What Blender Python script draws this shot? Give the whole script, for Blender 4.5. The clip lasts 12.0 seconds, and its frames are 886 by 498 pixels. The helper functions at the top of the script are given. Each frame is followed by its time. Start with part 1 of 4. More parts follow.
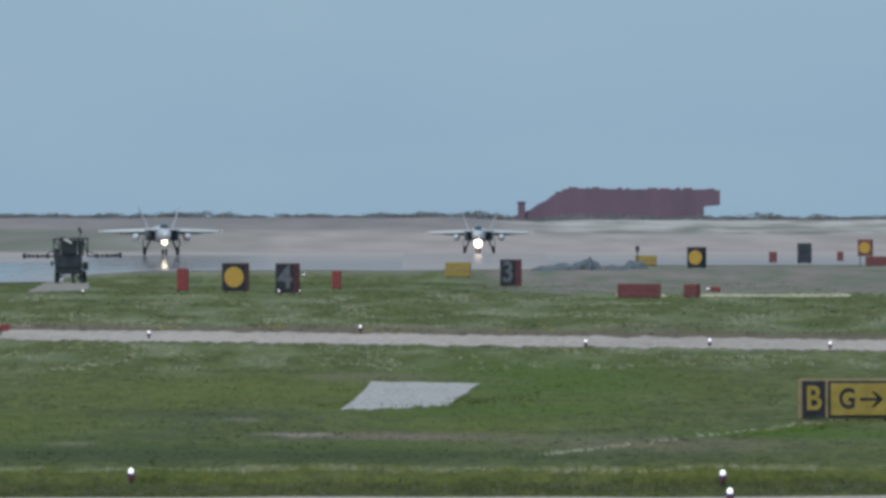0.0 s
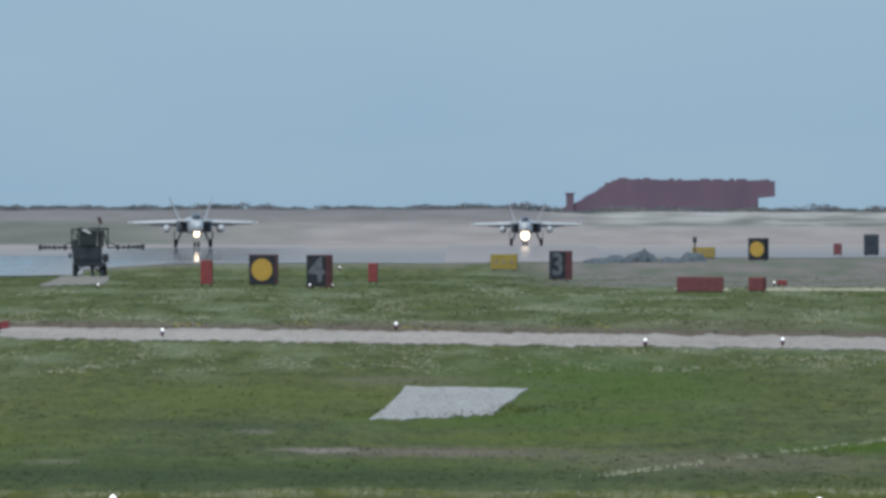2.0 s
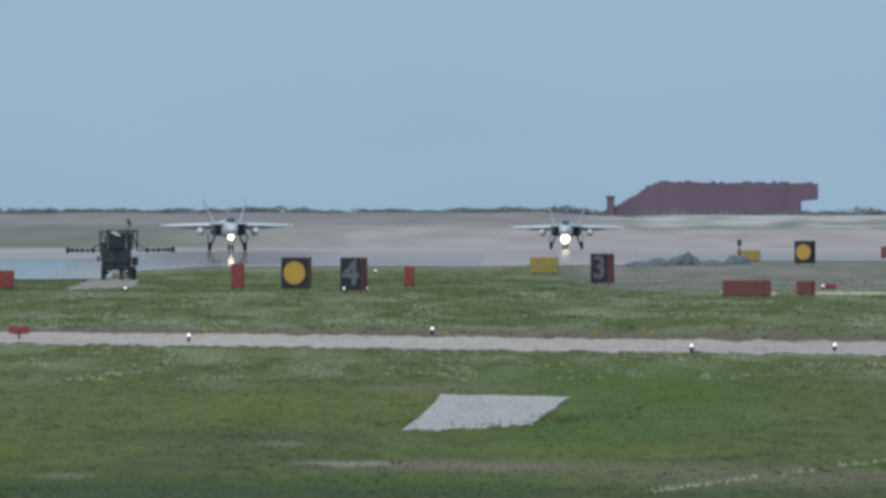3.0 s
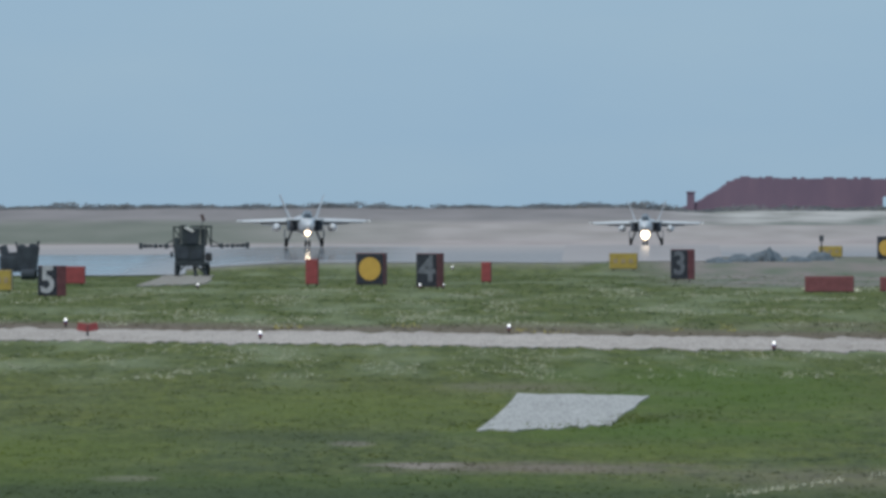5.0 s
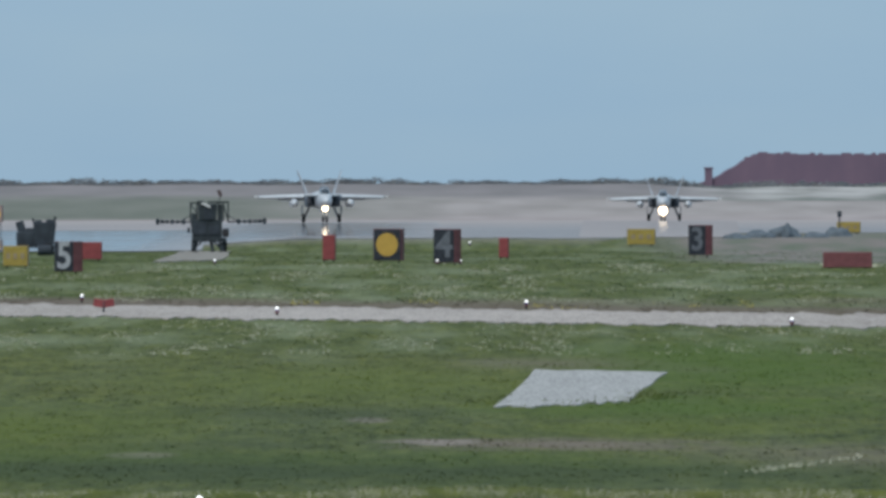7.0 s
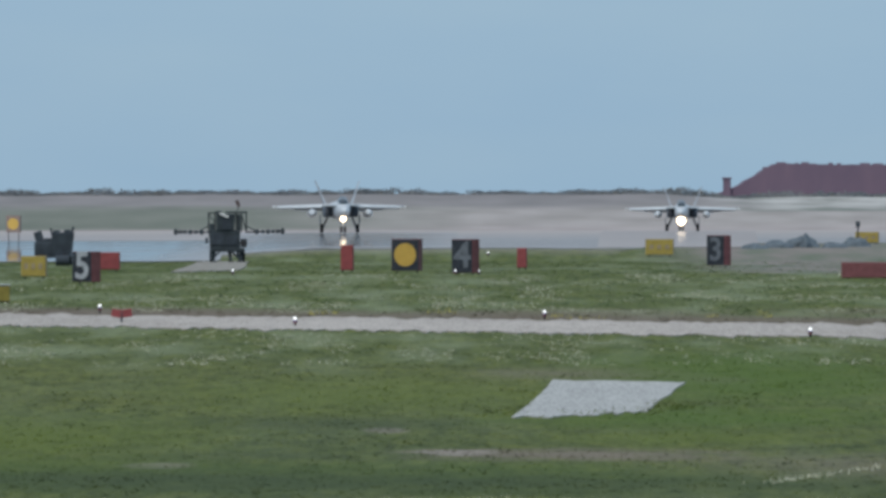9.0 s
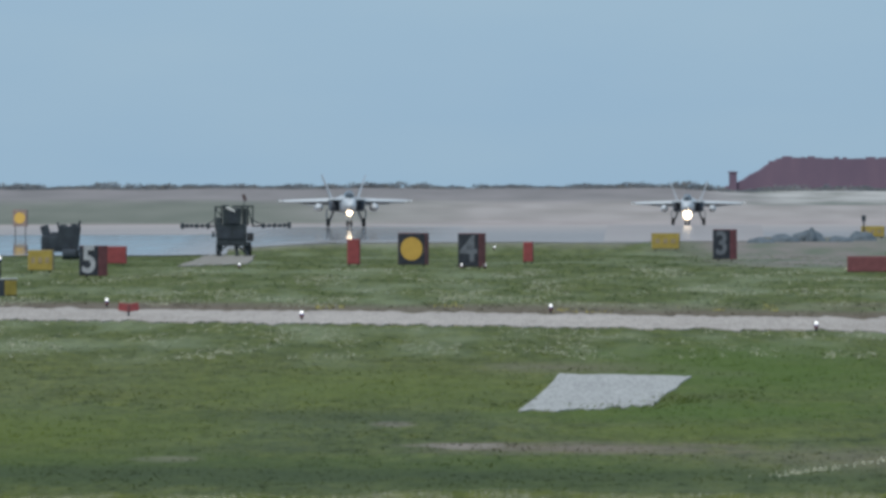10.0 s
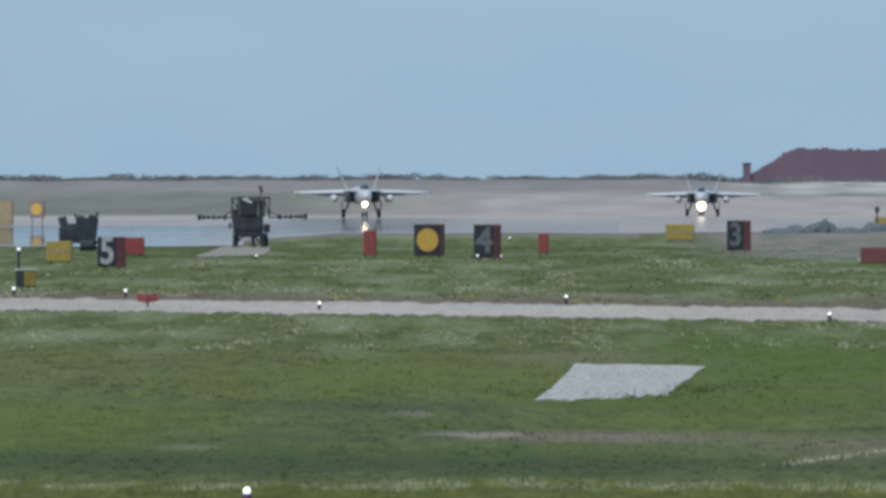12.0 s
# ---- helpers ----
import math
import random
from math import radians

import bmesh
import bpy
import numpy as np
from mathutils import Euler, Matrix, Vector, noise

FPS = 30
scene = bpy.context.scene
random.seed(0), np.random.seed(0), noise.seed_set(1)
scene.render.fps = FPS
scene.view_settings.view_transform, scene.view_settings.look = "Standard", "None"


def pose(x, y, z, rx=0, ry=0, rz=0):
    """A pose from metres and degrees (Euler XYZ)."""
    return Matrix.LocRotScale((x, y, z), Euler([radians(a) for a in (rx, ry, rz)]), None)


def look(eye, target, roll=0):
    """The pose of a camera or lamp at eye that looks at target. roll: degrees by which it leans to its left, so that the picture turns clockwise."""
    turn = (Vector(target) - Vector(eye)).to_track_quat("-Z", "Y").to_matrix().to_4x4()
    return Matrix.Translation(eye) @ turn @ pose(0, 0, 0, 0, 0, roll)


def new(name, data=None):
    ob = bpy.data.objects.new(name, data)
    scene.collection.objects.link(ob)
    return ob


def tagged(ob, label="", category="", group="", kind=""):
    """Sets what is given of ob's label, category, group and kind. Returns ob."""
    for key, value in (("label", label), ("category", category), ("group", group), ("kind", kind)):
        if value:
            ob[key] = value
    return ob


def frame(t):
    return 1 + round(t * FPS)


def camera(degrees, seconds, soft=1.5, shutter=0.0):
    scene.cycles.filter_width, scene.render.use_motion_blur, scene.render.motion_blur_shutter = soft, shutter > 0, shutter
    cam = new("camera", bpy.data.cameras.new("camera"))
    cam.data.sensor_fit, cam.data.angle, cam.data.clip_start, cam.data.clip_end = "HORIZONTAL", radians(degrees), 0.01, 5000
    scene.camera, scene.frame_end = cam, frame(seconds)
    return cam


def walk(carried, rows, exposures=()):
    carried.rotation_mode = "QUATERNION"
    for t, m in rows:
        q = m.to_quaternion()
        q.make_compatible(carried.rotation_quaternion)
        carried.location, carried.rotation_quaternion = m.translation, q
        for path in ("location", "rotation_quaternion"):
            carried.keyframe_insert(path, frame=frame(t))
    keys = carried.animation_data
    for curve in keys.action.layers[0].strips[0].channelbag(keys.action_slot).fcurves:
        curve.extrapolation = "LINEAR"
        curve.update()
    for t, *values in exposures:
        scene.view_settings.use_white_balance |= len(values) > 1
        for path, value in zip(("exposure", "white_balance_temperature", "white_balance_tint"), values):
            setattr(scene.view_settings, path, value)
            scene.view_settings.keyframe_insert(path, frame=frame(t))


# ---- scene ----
cam = camera(3.645, 12.0, soft=3.4)
PATH = [
    (0.00, pose(-1.598, -92.00, 5.811, 89.8506, 0.090, -0.9151)),
    (0.50, pose(-1.341, -77.00, 5.631, 89.8294, 0.090, -0.8652)),
    (1.00, pose(-1.042, -59.50, 5.520, 89.8050, 0.090, -0.8093)),
    (1.50, pose(-0.707, -42.00, 5.470, 89.8030, 0.090, -0.7467)),
    (2.00, pose(-0.517, -31.00, 5.420, 89.8287, 0.090, -0.7233)),
    (2.50, pose(-0.349, -19.50, 5.300, 89.8354, 0.090, -0.6888)),
    (3.00, pose(-0.153, -8.00, 5.249, 89.8475, 0.090, -0.5605)),
    (3.50, pose(-0.034, -1.50, 5.209, 89.8368, 0.090, -0.4236)),
    (3.70, pose(-0.000, 0.00, 5.200, 89.8402, 0.090, -0.3601)),
    (5.30, pose(0.090, 4.00, 5.176, 89.8323, 0.090, -0.2302)),
    (5.50, pose(0.097, 4.30, 5.174, 89.8369, 0.090, -0.2432)),
    (6.00, pose(0.108, 4.80, 5.171, 89.8307, 0.090, -0.2399)),
    (6.50, pose(0.113, 5.00, 5.170, 89.7649, 0.090, -0.2116)),
    (7.00, pose(0.115, 5.10, 5.169, 89.7337, 0.090, -0.1575)),
    (7.50, pose(0.117, 5.20, 5.169, 89.7442, 0.090, -0.1047)),
    (9.50, pose(0.124, 5.50, 5.167, 89.7783, 0.090, -0.0760)),
    (10.00, pose(0.104, 4.60, 5.172, 89.7511, 0.090, -0.0575)),
    (10.50, pose(0.063, 2.80, 5.183, 89.6976, 0.090, -0.0330)),
    (11.00, pose(0.029, 1.30, 5.192, 89.6761, 0.090, -0.0447)),
    (11.50, pose(0.014, 0.60, 5.196, 89.7170, 0.090, -0.0392)),
    (12.00, pose(-0.000, 0.00, 5.200, 89.7143, 0.090, -0.0005)),
]

walk(cam, PATH, [(0.0, -0.06), (1.0, 0.02), (3.0, 0.03), (8.0, 0.04), (12.0, 0.12)])

# ---------------------------------------------------------------- world and light
world = bpy.data.worlds.new("world")
scene.world = world
world.use_nodes = True
wn, wl = world.node_tree.nodes, world.node_tree.links
sky = wn.new("ShaderNodeTexSky")
sky.sky_type = "NISHITA"
sky.sun_disc = False
sky.sun_elevation, sky.sun_rotation = radians(52), radians(205)
sky.air_density, sky.dust_density, sky.ozone_density = 1.0, 1.2, 2.0
tint = wn.new("ShaderNodeMix")
tint.data_type, tint.blend_type = "RGBA", "MULTIPLY"
tint.inputs[0].default_value = 1.0
tint.inputs[7].default_value = (0.62, 0.80, 1.0, 1)
wl.new(sky.outputs[0], tint.inputs[6])
# a thin, even veil of haze over the clear sky
veil = wn.new("ShaderNodeMix")
veil.data_type = "RGBA"
veil.inputs[0].default_value = 0.8
cloud_tc, cloud_map, cloud = wn.new("ShaderNodeTexCoord"), wn.new("ShaderNodeMapping"), wn.new("ShaderNodeTexNoise")
cloud_map.inputs["Scale"].default_value = (30, 30, 110)
cloud.inputs["Scale"].default_value, cloud.inputs["Detail"].default_value = 1.0, 4.0
cloud_ramp = wn.new("ShaderNodeValToRGB")
cloud_ramp.color_ramp.elements[0].position, cloud_ramp.color_ramp.elements[0].color = 0.3, (0.475, 0.725, 0.985, 1)
cloud_ramp.color_ramp.elements[1].position, cloud_ramp.color_ramp.elements[1].color = 0.7, (0.525, 0.765, 0.990, 1)
cloud_gain = wn.new("ShaderNodeMix")
cloud_gain.data_type, cloud_gain.blend_type = "RGBA", "MULTIPLY"
cloud_gain.inputs[0].default_value = 1.0
cloud_gain.clamp_result = False
cloud_gain.inputs[7].default_value = (6.5, 6.5, 6.5, 1)
wl.new(cloud_tc.outputs["Generated"], cloud_map.inputs[0])
wl.new(cloud_map.outputs[0], cloud.inputs["Vector"])
wl.new(cloud.outputs[0], cloud_ramp.inputs[0])
wl.new(cloud_ramp.outputs[0], cloud_gain.inputs[6])
wl.new(tint.outputs[2], veil.inputs[6])
wl.new(cloud_gain.outputs[2], veil.inputs[7])
wl.new(veil.outputs[2], wn["Background"].inputs[0])
wn["Background"].inputs[1].default_value = 0.1

sun_data = bpy.data.lights.new("sun", "SUN")
sun_data.energy, sun_data.angle, sun_data.color = 2.2, radians(4), (1.0, 0.95, 0.88)
sun = new("sun", sun_data)
sun.matrix_world = look((-60, -120, 190), (0, 0, 0))


# ---------------------------------------------------------------- materials
def base(name, rough=0.7, metal=0.0):
    m = bpy.data.materials.new(name)
    m.use_nodes = True
    n, l = m.node_tree.nodes, m.node_tree.links
    b = n["Principled BSDF"]
    b.inputs["Roughness"].default_value, b.inputs["Metallic"].default_value = rough, metal
    return m, n, l, b


def noise_node(n, l, scale, stretch=(1, 1, 1), detail=6.0, coord="Object"):
    tc, mp, nz = n.new("ShaderNodeTexCoord"), n.new("ShaderNodeMapping"), n.new("ShaderNodeTexNoise")
    mp.inputs["Scale"].default_value = stretch
    nz.inputs["Scale"].default_value, nz.inputs["Detail"].default_value = scale, detail
    l.new(tc.outputs[coord], mp.inputs[0])
    l.new(mp.outputs[0], nz.inputs["Vector"])
    return nz.outputs[0]


def ramp(n, l, fac, stops):
    r = n.new("ShaderNodeValToRGB")
    e = r.color_ramp.elements
    while len(e) < len(stops):
        e.new(0.5)
    for k, (p, c) in enumerate(stops):
        e[k].position, e[k].color = p, (*c, 1)
    l.new(fac, r.inputs[0])
    return r.outputs[0]


def mix(n, l, fac, a, b, mode="MIX"):
    x = n.new("ShaderNodeMix")
    x.data_type, x.blend_type = "RGBA", mode
    for sock, v in ((0, fac), (6, a), (7, b)):
        if isinstance(v, (int, float)):
            x.inputs[sock].default_value = v
        elif isinstance(v, tuple):
            x.inputs[sock].default_value = (*v, 1)
        else:
            l.new(v, x.inputs[sock])
    return x.outputs[2]


def bump(n, l, b, height, strength, dist):
    k = n.new("ShaderNodeBump")
    k.inputs["Strength"].default_value, k.inputs["Distance"].default_value = strength, dist
    l.new(height, k.inputs["Height"])
    l.new(k.outputs[0], b.inputs["Normal"])


def painted(name, col, rough=0.55, metal=0.0, wear=0.25, scale=3.0):
    """Paint with stains and faded spots at two scales."""
    m, n, l, b = base(name, rough, metal)
    big, fine = noise_node(n, l, scale), noise_node(n, l, scale * 14)
    dark = tuple(c * (1 - wear) for c in col)
    pale = tuple(min(1, c * (1 + wear * 0.6) + 0.02 * wear) for c in col)
    c1 = ramp(n, l, big, [(0.3, dark), (0.7, pale)])
    c2 = mix(n, l, 0.3, c1, ramp(n, l, fine, [(0.35, dark), (0.65, pale)]))
    l.new(c2, b.inputs["Base Color"])
    bump(n, l, b, fine, 0.15, 0.01)
    return m


def pavement_mat(name, a, b_, rough=0.95, fade=None):
    m, n, l, b = base(name, rough)
    b.inputs["Specular IOR Level"].default_value = 0.12
    big, mid, fine = noise_node(n, l, 0.08, (1, 0.35, 1)), noise_node(n, l, 1.6, (1, 0.06, 1)), noise_node(n, l, 14, (1, 0.02, 1), 3)
    c = ramp(n, l, big, [(0.3, a), (0.7, b_)])
    c = mix(n, l, 0.45, c, ramp(n, l, mid, [(0.3, a), (0.7, b_)]))
    c = mix(n, l, 0.3, c, ramp(n, l, fine, [(0.36, tuple(x * 0.4 for x in a)), (0.6, b_)]))
    # far end blends to tan: the mirage's soft edge is put into the colour
    if fade:
        sep, tc, rg = n.new("ShaderNodeSeparateXYZ"), n.new("ShaderNodeTexCoord"), n.new("ShaderNodeMapRange")
        l.new(tc.outputs["Object"], sep.inputs[0])
        add = n.new("ShaderNodeMath")
        add.operation = "MULTIPLY_ADD"
        add.inputs[1].default_value = 220
        l.new(big, add.inputs[0])
        l.new(sep.outputs[1], add.inputs[2])
        rg.inputs[1].default_value, rg.inputs[2].default_value = 1140, 1420
        l.new(add.outputs[0], rg.inputs[0])
        c = mix(n, l, rg.outputs[0], c, fade)
    l.new(c, b.inputs["Base Color"])
    bump(n, l, b, fine, 0.3, 0.01)
    return m


def grass_colour(n, l, green_a, green_b, pale, earth):
    """Mown airfield grass: broad patches, streaks, pale seed heads and bare spots."""
    broad = noise_node(n, l, 0.13, (0.8, 0.30, 1), 4)
    mid = noise_node(n, l, 0.40, (0.8, 0.16, 1), 5)
    seed = noise_node(n, l, 0.50, (0.6, 0.07, 1), 5)
    rough_n = noise_node(n, l, 0.9, (0.8, 0.25, 1), 6)
    yellow = tuple(x * y for x, y in zip(green_b, (1.25, 1.08, 0.78)))
    sep, tc = n.new("ShaderNodeSeparateXYZ"), n.new("ShaderNodeTexCoord")
    l.new(tc.outputs["Object"], sep.inputs[0])

    def sum_of(*terms):
        out = None
        for sock, gain in terms:
            k = n.new("ShaderNodeMath")
            k.operation = "MULTIPLY_ADD"
            k.inputs[1].default_value = gain
            l.new(sock, k.inputs[0])
            if out is None:
                k.inputs[2].default_value = 0.0
            else:
                l.new(out, k.inputs[2])
            out = k.outputs[0]
        return out

    def blot(cx, cy, rx, ry, soft):
        """A ragged bare spot of its own shape in the turf."""
        mp, ln, ns, rg = n.new("ShaderNodeMapping"), n.new("ShaderNodeVectorMath"), None, n.new("ShaderNodeMapRange")
        mp.inputs["Location"].default_value = (-cx / rx, -cy / ry, 0)
        mp.inputs["Scale"].default_value = (1 / rx, 1 / ry, 0)
        ln.operation = "LENGTH"
        l.new(tc.outputs["Object"], mp.inputs[0])
        l.new(mp.outputs[0], ln.inputs[0])
        ns = sum_of((ln.outputs["Value"], 1.0), (rough_n, 1.6))
        rg.inputs[1].default_value, rg.inputs[2].default_value = 1.75 + soft, 1.75 - soft
        l.new(ns, rg.inputs[0])
        return rg.outputs[0]

    # mowing belts across the field, wavering with the ground
    belt_y = sum_of((sep.outputs[1], 0.0018), (broad, 0.09), (sep.outputs[0], 0.0010))
    zone = ramp(n, l, belt_y, [(0.575, tuple(x * 0.62 for x in green_a)), (0.655, tuple(x * 0.80 for x in green_b)), (0.687, tuple(x * 0.86 for x in green_a)), (0.752, green_b),
                               (0.812, yellow), (0.892, yellow), (0.933, green_b), (1.0, green_b)])
    c = ramp(n, l, broad, [(0.40, green_a), (0.52, green_b), (0.64, yellow)])
    c = mix(n, l, 0.65, c, zone)
    c = mix(n, l, 0.30, c, ramp(n, l, mid, [(0.36, tuple(x * 0.7 for x in green_a)), (0.64, tuple(x * 1.25 for x in green_b))]))
    mottle = noise_node(n, l, 1.3, (1.0, 0.13, 1), 4)
    c = mix(n, l, 0.42, c, ramp(n, l, mottle, [(0.38, tuple(x * 0.62 for x in green_a)), (0.52, green_b), (0.66, tuple(x * 1.35 for x in yellow))]))
    clump = noise_node(n, l, 4.2, (1.0, 0.10, 1), 3)
    c = mix(n, l, 0.34, c, ramp(n, l, clump, [(0.36, tuple(x * 0.55 for x in green_a)), (0.52, green_b), (0.66, tuple(x * 1.3 for x in green_b))]))
    far = n.new("ShaderNodeMapRange")
    far.inputs[1].default_value, far.inputs[2].default_value = 459, 509
    far.inputs[3].default_value, far.inputs[4].default_value = 0.12, 0.62
    l.new(sep.outputs[1], far.inputs[0])
    spots = n.new("ShaderNodeMath")
    spots.operation = "MULTIPLY"
    l.new(ramp(n, l, seed, [(0.46, (0, 0, 0)), (0.66, (1, 1, 1))]), spots.inputs[0])
    l.new(far.outputs[0], spots.inputs[1])
    c = mix(n, l, spots.outputs[0], c, pale)
    brown, grey = tuple(x * 0.80 for x in earth), tuple(x * y for x, y in zip(earth, (1.2, 1.25, 1.35)))
    damp = (0.048, 0.064, 0.029)
    sunny = tuple(x * y for x, y in zip(green_b, (1.05, 1.14, 0.55)))
    lush = tuple(x * y for x, y in zip(green_b, (0.68, 0.95, 0.42)))
    for cx, cy, rx, ry, soft, tone, gain in ((3.9, 353, 3.4, 6.0, 0.5, brown, 0.85), (0.8, 355, 1.0, 3.5, 0.3, grey, 0.9), (-6.3, 343, 0.8, 2.5, 0.3, grey, 0.7),
                                             (-0.9, 381, 0.6, 3.3, 0.3, grey, 0.6), (5.7, 463, 3.4, 10.8, 0.5, brown, 0.6), (9.7, 453, 1.2, 6.3, 0.4, brown, 0.75),
                                             (-2.0, 389, 3.7, 8.4, 0.5, damp, 0.6), (-13.0, 338, 1.5, 5.1, 0.5, damp, 0.6), (10.9, 459, 5.2, 42.8, 0.6, lush, 0.75),
                                             (7.9, 396, 4.9, 12.8, 0.6, lush, 0.7), (11.4, 340, 4.8, 12.3, 0.6, brown, 0.45), (17.6, 357, 4.0, 7.9, 0.5, lush, 0.8),
                                             (-10.2, 334, 7.7, 14.5, 0.6, lush, 0.5), (2.6, 330, 6.4, 12.5, 0.6, lush, 0.45),
                                             (-11.8, 372, 5.6, 25.0, 0.6, sunny, 0.6), (-1.2, 431, 5.9, 25.3, 0.6, sunny, 0.45), (7.4, 372, 3.7, 7.7, 0.6, sunny, 0.5),
                                             (-12.0, 592, 7.0, 12, 0.5, brown, 0.5), (6.0, 590, 6.0, 10, 0.5, brown, 0.5), (20.0, 592, 5.0, 10, 0.5, brown, 0.4),
                                             (-7.0, 330, 8.0, 10, 0.7, damp, 0.75), (3.0, 324, 9.0, 9, 0.7, damp, 0.7), (-3.5, 352, 4.5, 6, 0.6, damp, 0.35)):
        f = n.new("ShaderNodeMath")
        f.operation = "MULTIPLY"
        f.inputs[1].default_value = gain
        l.new(blot(cx, cy, rx, ry, soft), f.inputs[0])
        c = mix(n, l, f.outputs[0], c, tone)
    # ragged strip of bare soil along the far rim of the taxiway
    rim = ramp(n, l, sum_of((sep.outputs[1], 0.0015), (sep.outputs[0], 0.00128), (rough_n, 0.020)),
               [(0.864, (0, 0, 0)), (0.870, (0.9, 0.9, 0.9)), (0.888, (0.75, 0.75, 0.75)), (0.908, (0, 0, 0))])
    c = mix(n, l, rim, c, (0.155, 0.120, 0.095))
    # strip of darker colour along the near pavement
    verge = ramp(n, l, sum_of((sep.outputs[1], 0.003), (rough_n, 0.012), (sep.outputs[0], -0.0003)),
                 [(0.808, (0, 0, 0)), (0.820, (0.4, 0.4, 0.4)), (0.856, (0.4, 0.4, 0.4)), (0.870, (0, 0, 0))])
    c = mix(n, l, verge, c, (0.060, 0.058, 0.042))
    return c


G_A, G_B, G_PALE, G_EARTH = (0.060, 0.081, 0.031), (0.104, 0.124, 0.041), (0.215, 0.245, 0.145), (0.24, 0.195, 0.155)


def ground_mat():
    m, n, l, b = base("ground_cover", 1.0)
    b.inputs["Specular IOR Level"].default_value = 0.13
    green = grass_colour(n, l, G_A, G_B, G_PALE, G_EARTH)
    sep = n.new("ShaderNodeSeparateXYZ")
    tc = n.new("ShaderNodeTexCoord")
    l.new(tc.outputs["Object"], sep.inputs[0])
    wob = noise_node(n, l, 0.05, (1, 0.3, 1), 5)

    # beyond the crown the turf runs on farther on one side of the field
    side, late = n.new("ShaderNodeMapRange"), n.new("ShaderNodeMath")
    side.inputs[1].default_value, side.inputs[2].default_value = 12.0, 24.0
    l.new(sep.outputs[0], side.inputs[0])
    late.operation = "MULTIPLY_ADD"
    late.inputs[1].default_value = -85.0
    l.new(side.outputs[0], late.inputs[0])
    l.new(sep.outputs[1], late.inputs[2])

    def step(axis, lo, hi, wave):
        a = n.new("ShaderNodeMath")
        a.operation = "MULTIPLY_ADD"
        a.inputs[1].default_value = wave
        l.new(wob, a.inputs[0])
        l.new(late.outputs[0] if axis == "late" else sep.outputs[axis], a.inputs[2])
        r = n.new("ShaderNodeMapRange")
        r.inputs[1].default_value, r.inputs[2].default_value = lo + wave * 0.5, hi + wave * 0.5
        l.new(a.outputs[0], r.inputs[0])
        return r.outputs[0]

    dry_n = noise_node(n, l, 0.06, (2.5, 0.6, 1), 7)
    dry = ramp(n, l, dry_n, [(0.3, (0.30, 0.262, 0.25)), (0.7, (0.42, 0.362, 0.345))])
    bank_n = noise_node(n, l, 0.05, (2.6, 0.4, 1), 6)
    bank = ramp(n, l, bank_n, [(0.3, (0.205, 0.190, 0.185)), (0.7, (0.27, 0.245, 0.240))])
    sand = ramp(n, l, bank_n, [(0.36, (0.20, 0.205, 0.18)), (0.50, (0.36, 0.345, 0.32)), (0.66, (0.47, 0.45, 0.425))])
    belt = ramp(n, l, bank_n, [(0.36, (0.30, 0.27, 0.25)), (0.62, (0.38, 0.34, 0.32))])
    olive = ramp(n, l, bank_n, [(0.3, (0.150, 0.162, 0.130)), (0.7, (0.205, 0.208, 0.175))])
    soil = ramp(n, l, noise_node(n, l, 0.3, (1, 0.2, 1), 6), [(0.38, (0.135, 0.155, 0.11)), (0.60, (0.225, 0.195, 0.175))])
    c = mix(n, l, step("late", 872, 905, 40), green, dry)
    c = mix(n, l, step(1, 1560, 1600, 60), c, belt)
    far_left = n.new("ShaderNodeMath")
    far_left.operation = "MULTIPLY"
    l.new(step(0, 8, -22, 14), far_left.inputs[0])
    l.new(step(1, 1545, 1570, 30), far_left.inputs[1])
    c = mix(n, l, far_left.outputs[0], c, olive)
    c = mix(n, l, step(1, 1668, 1715, 60), c, bank)
    right = n.new("ShaderNodeMath")
    right.operation = "MULTIPLY"
    l.new(step(0, 34, 44, 8), right.inputs[0])
    l.new(step(1, 1655, 1670, 30), right.inputs[1])
    c = mix(n, l, right.outputs[0], c, sand)
    # weeds in a thin line at the foot of the pale sand
    weeds, weed_foot = n.new("ShaderNodeMath"), n.new("ShaderNodeMath")
    weed_foot.operation, weed_foot.use_clamp = "SUBTRACT", True
    l.new(right.outputs[0], weed_foot.inputs[0])
    l.new(step(1, 1682, 1700, 40), weed_foot.inputs[1])
    weeds.operation = "MULTIPLY"
    l.new(weed_foot.outputs[0], weeds.inputs[0])
    l.new(ramp(n, l, noise_node(n, l, 0.09, (1.6, 0.2, 1), 4), [(0.38, (0.15, 0.15, 0.15)), (0.55, (0.9, 0.9, 0.9))]), weeds.inputs[1])
    c = mix(n, l, weeds.outputs[0], c, (0.165, 0.18, 0.155))
    band = n.new("ShaderNodeMath")
    band.operation = "MULTIPLY"
    l.new(step(0, 13, 19, 6), band.inputs[0])
    l.new(step(1, 712, 730, 30), band.inputs[1])
    gone = n.new("ShaderNodeMath")
    gone.operation = "SUBTRACT"
    gone.use_clamp = True
    l.new(band.outputs[0], gone.inputs[0])
    l.new(step("late", 865, 900, 30), gone.inputs[1])
    c = mix(n, l, gone.outputs[0], c, soil)
    l.new(c, b.inputs["Base Color"])
    bump(n, l, b, noise_node(n, l, 6, (1, 0.4, 1)), 0.6, 0.06)
    return m


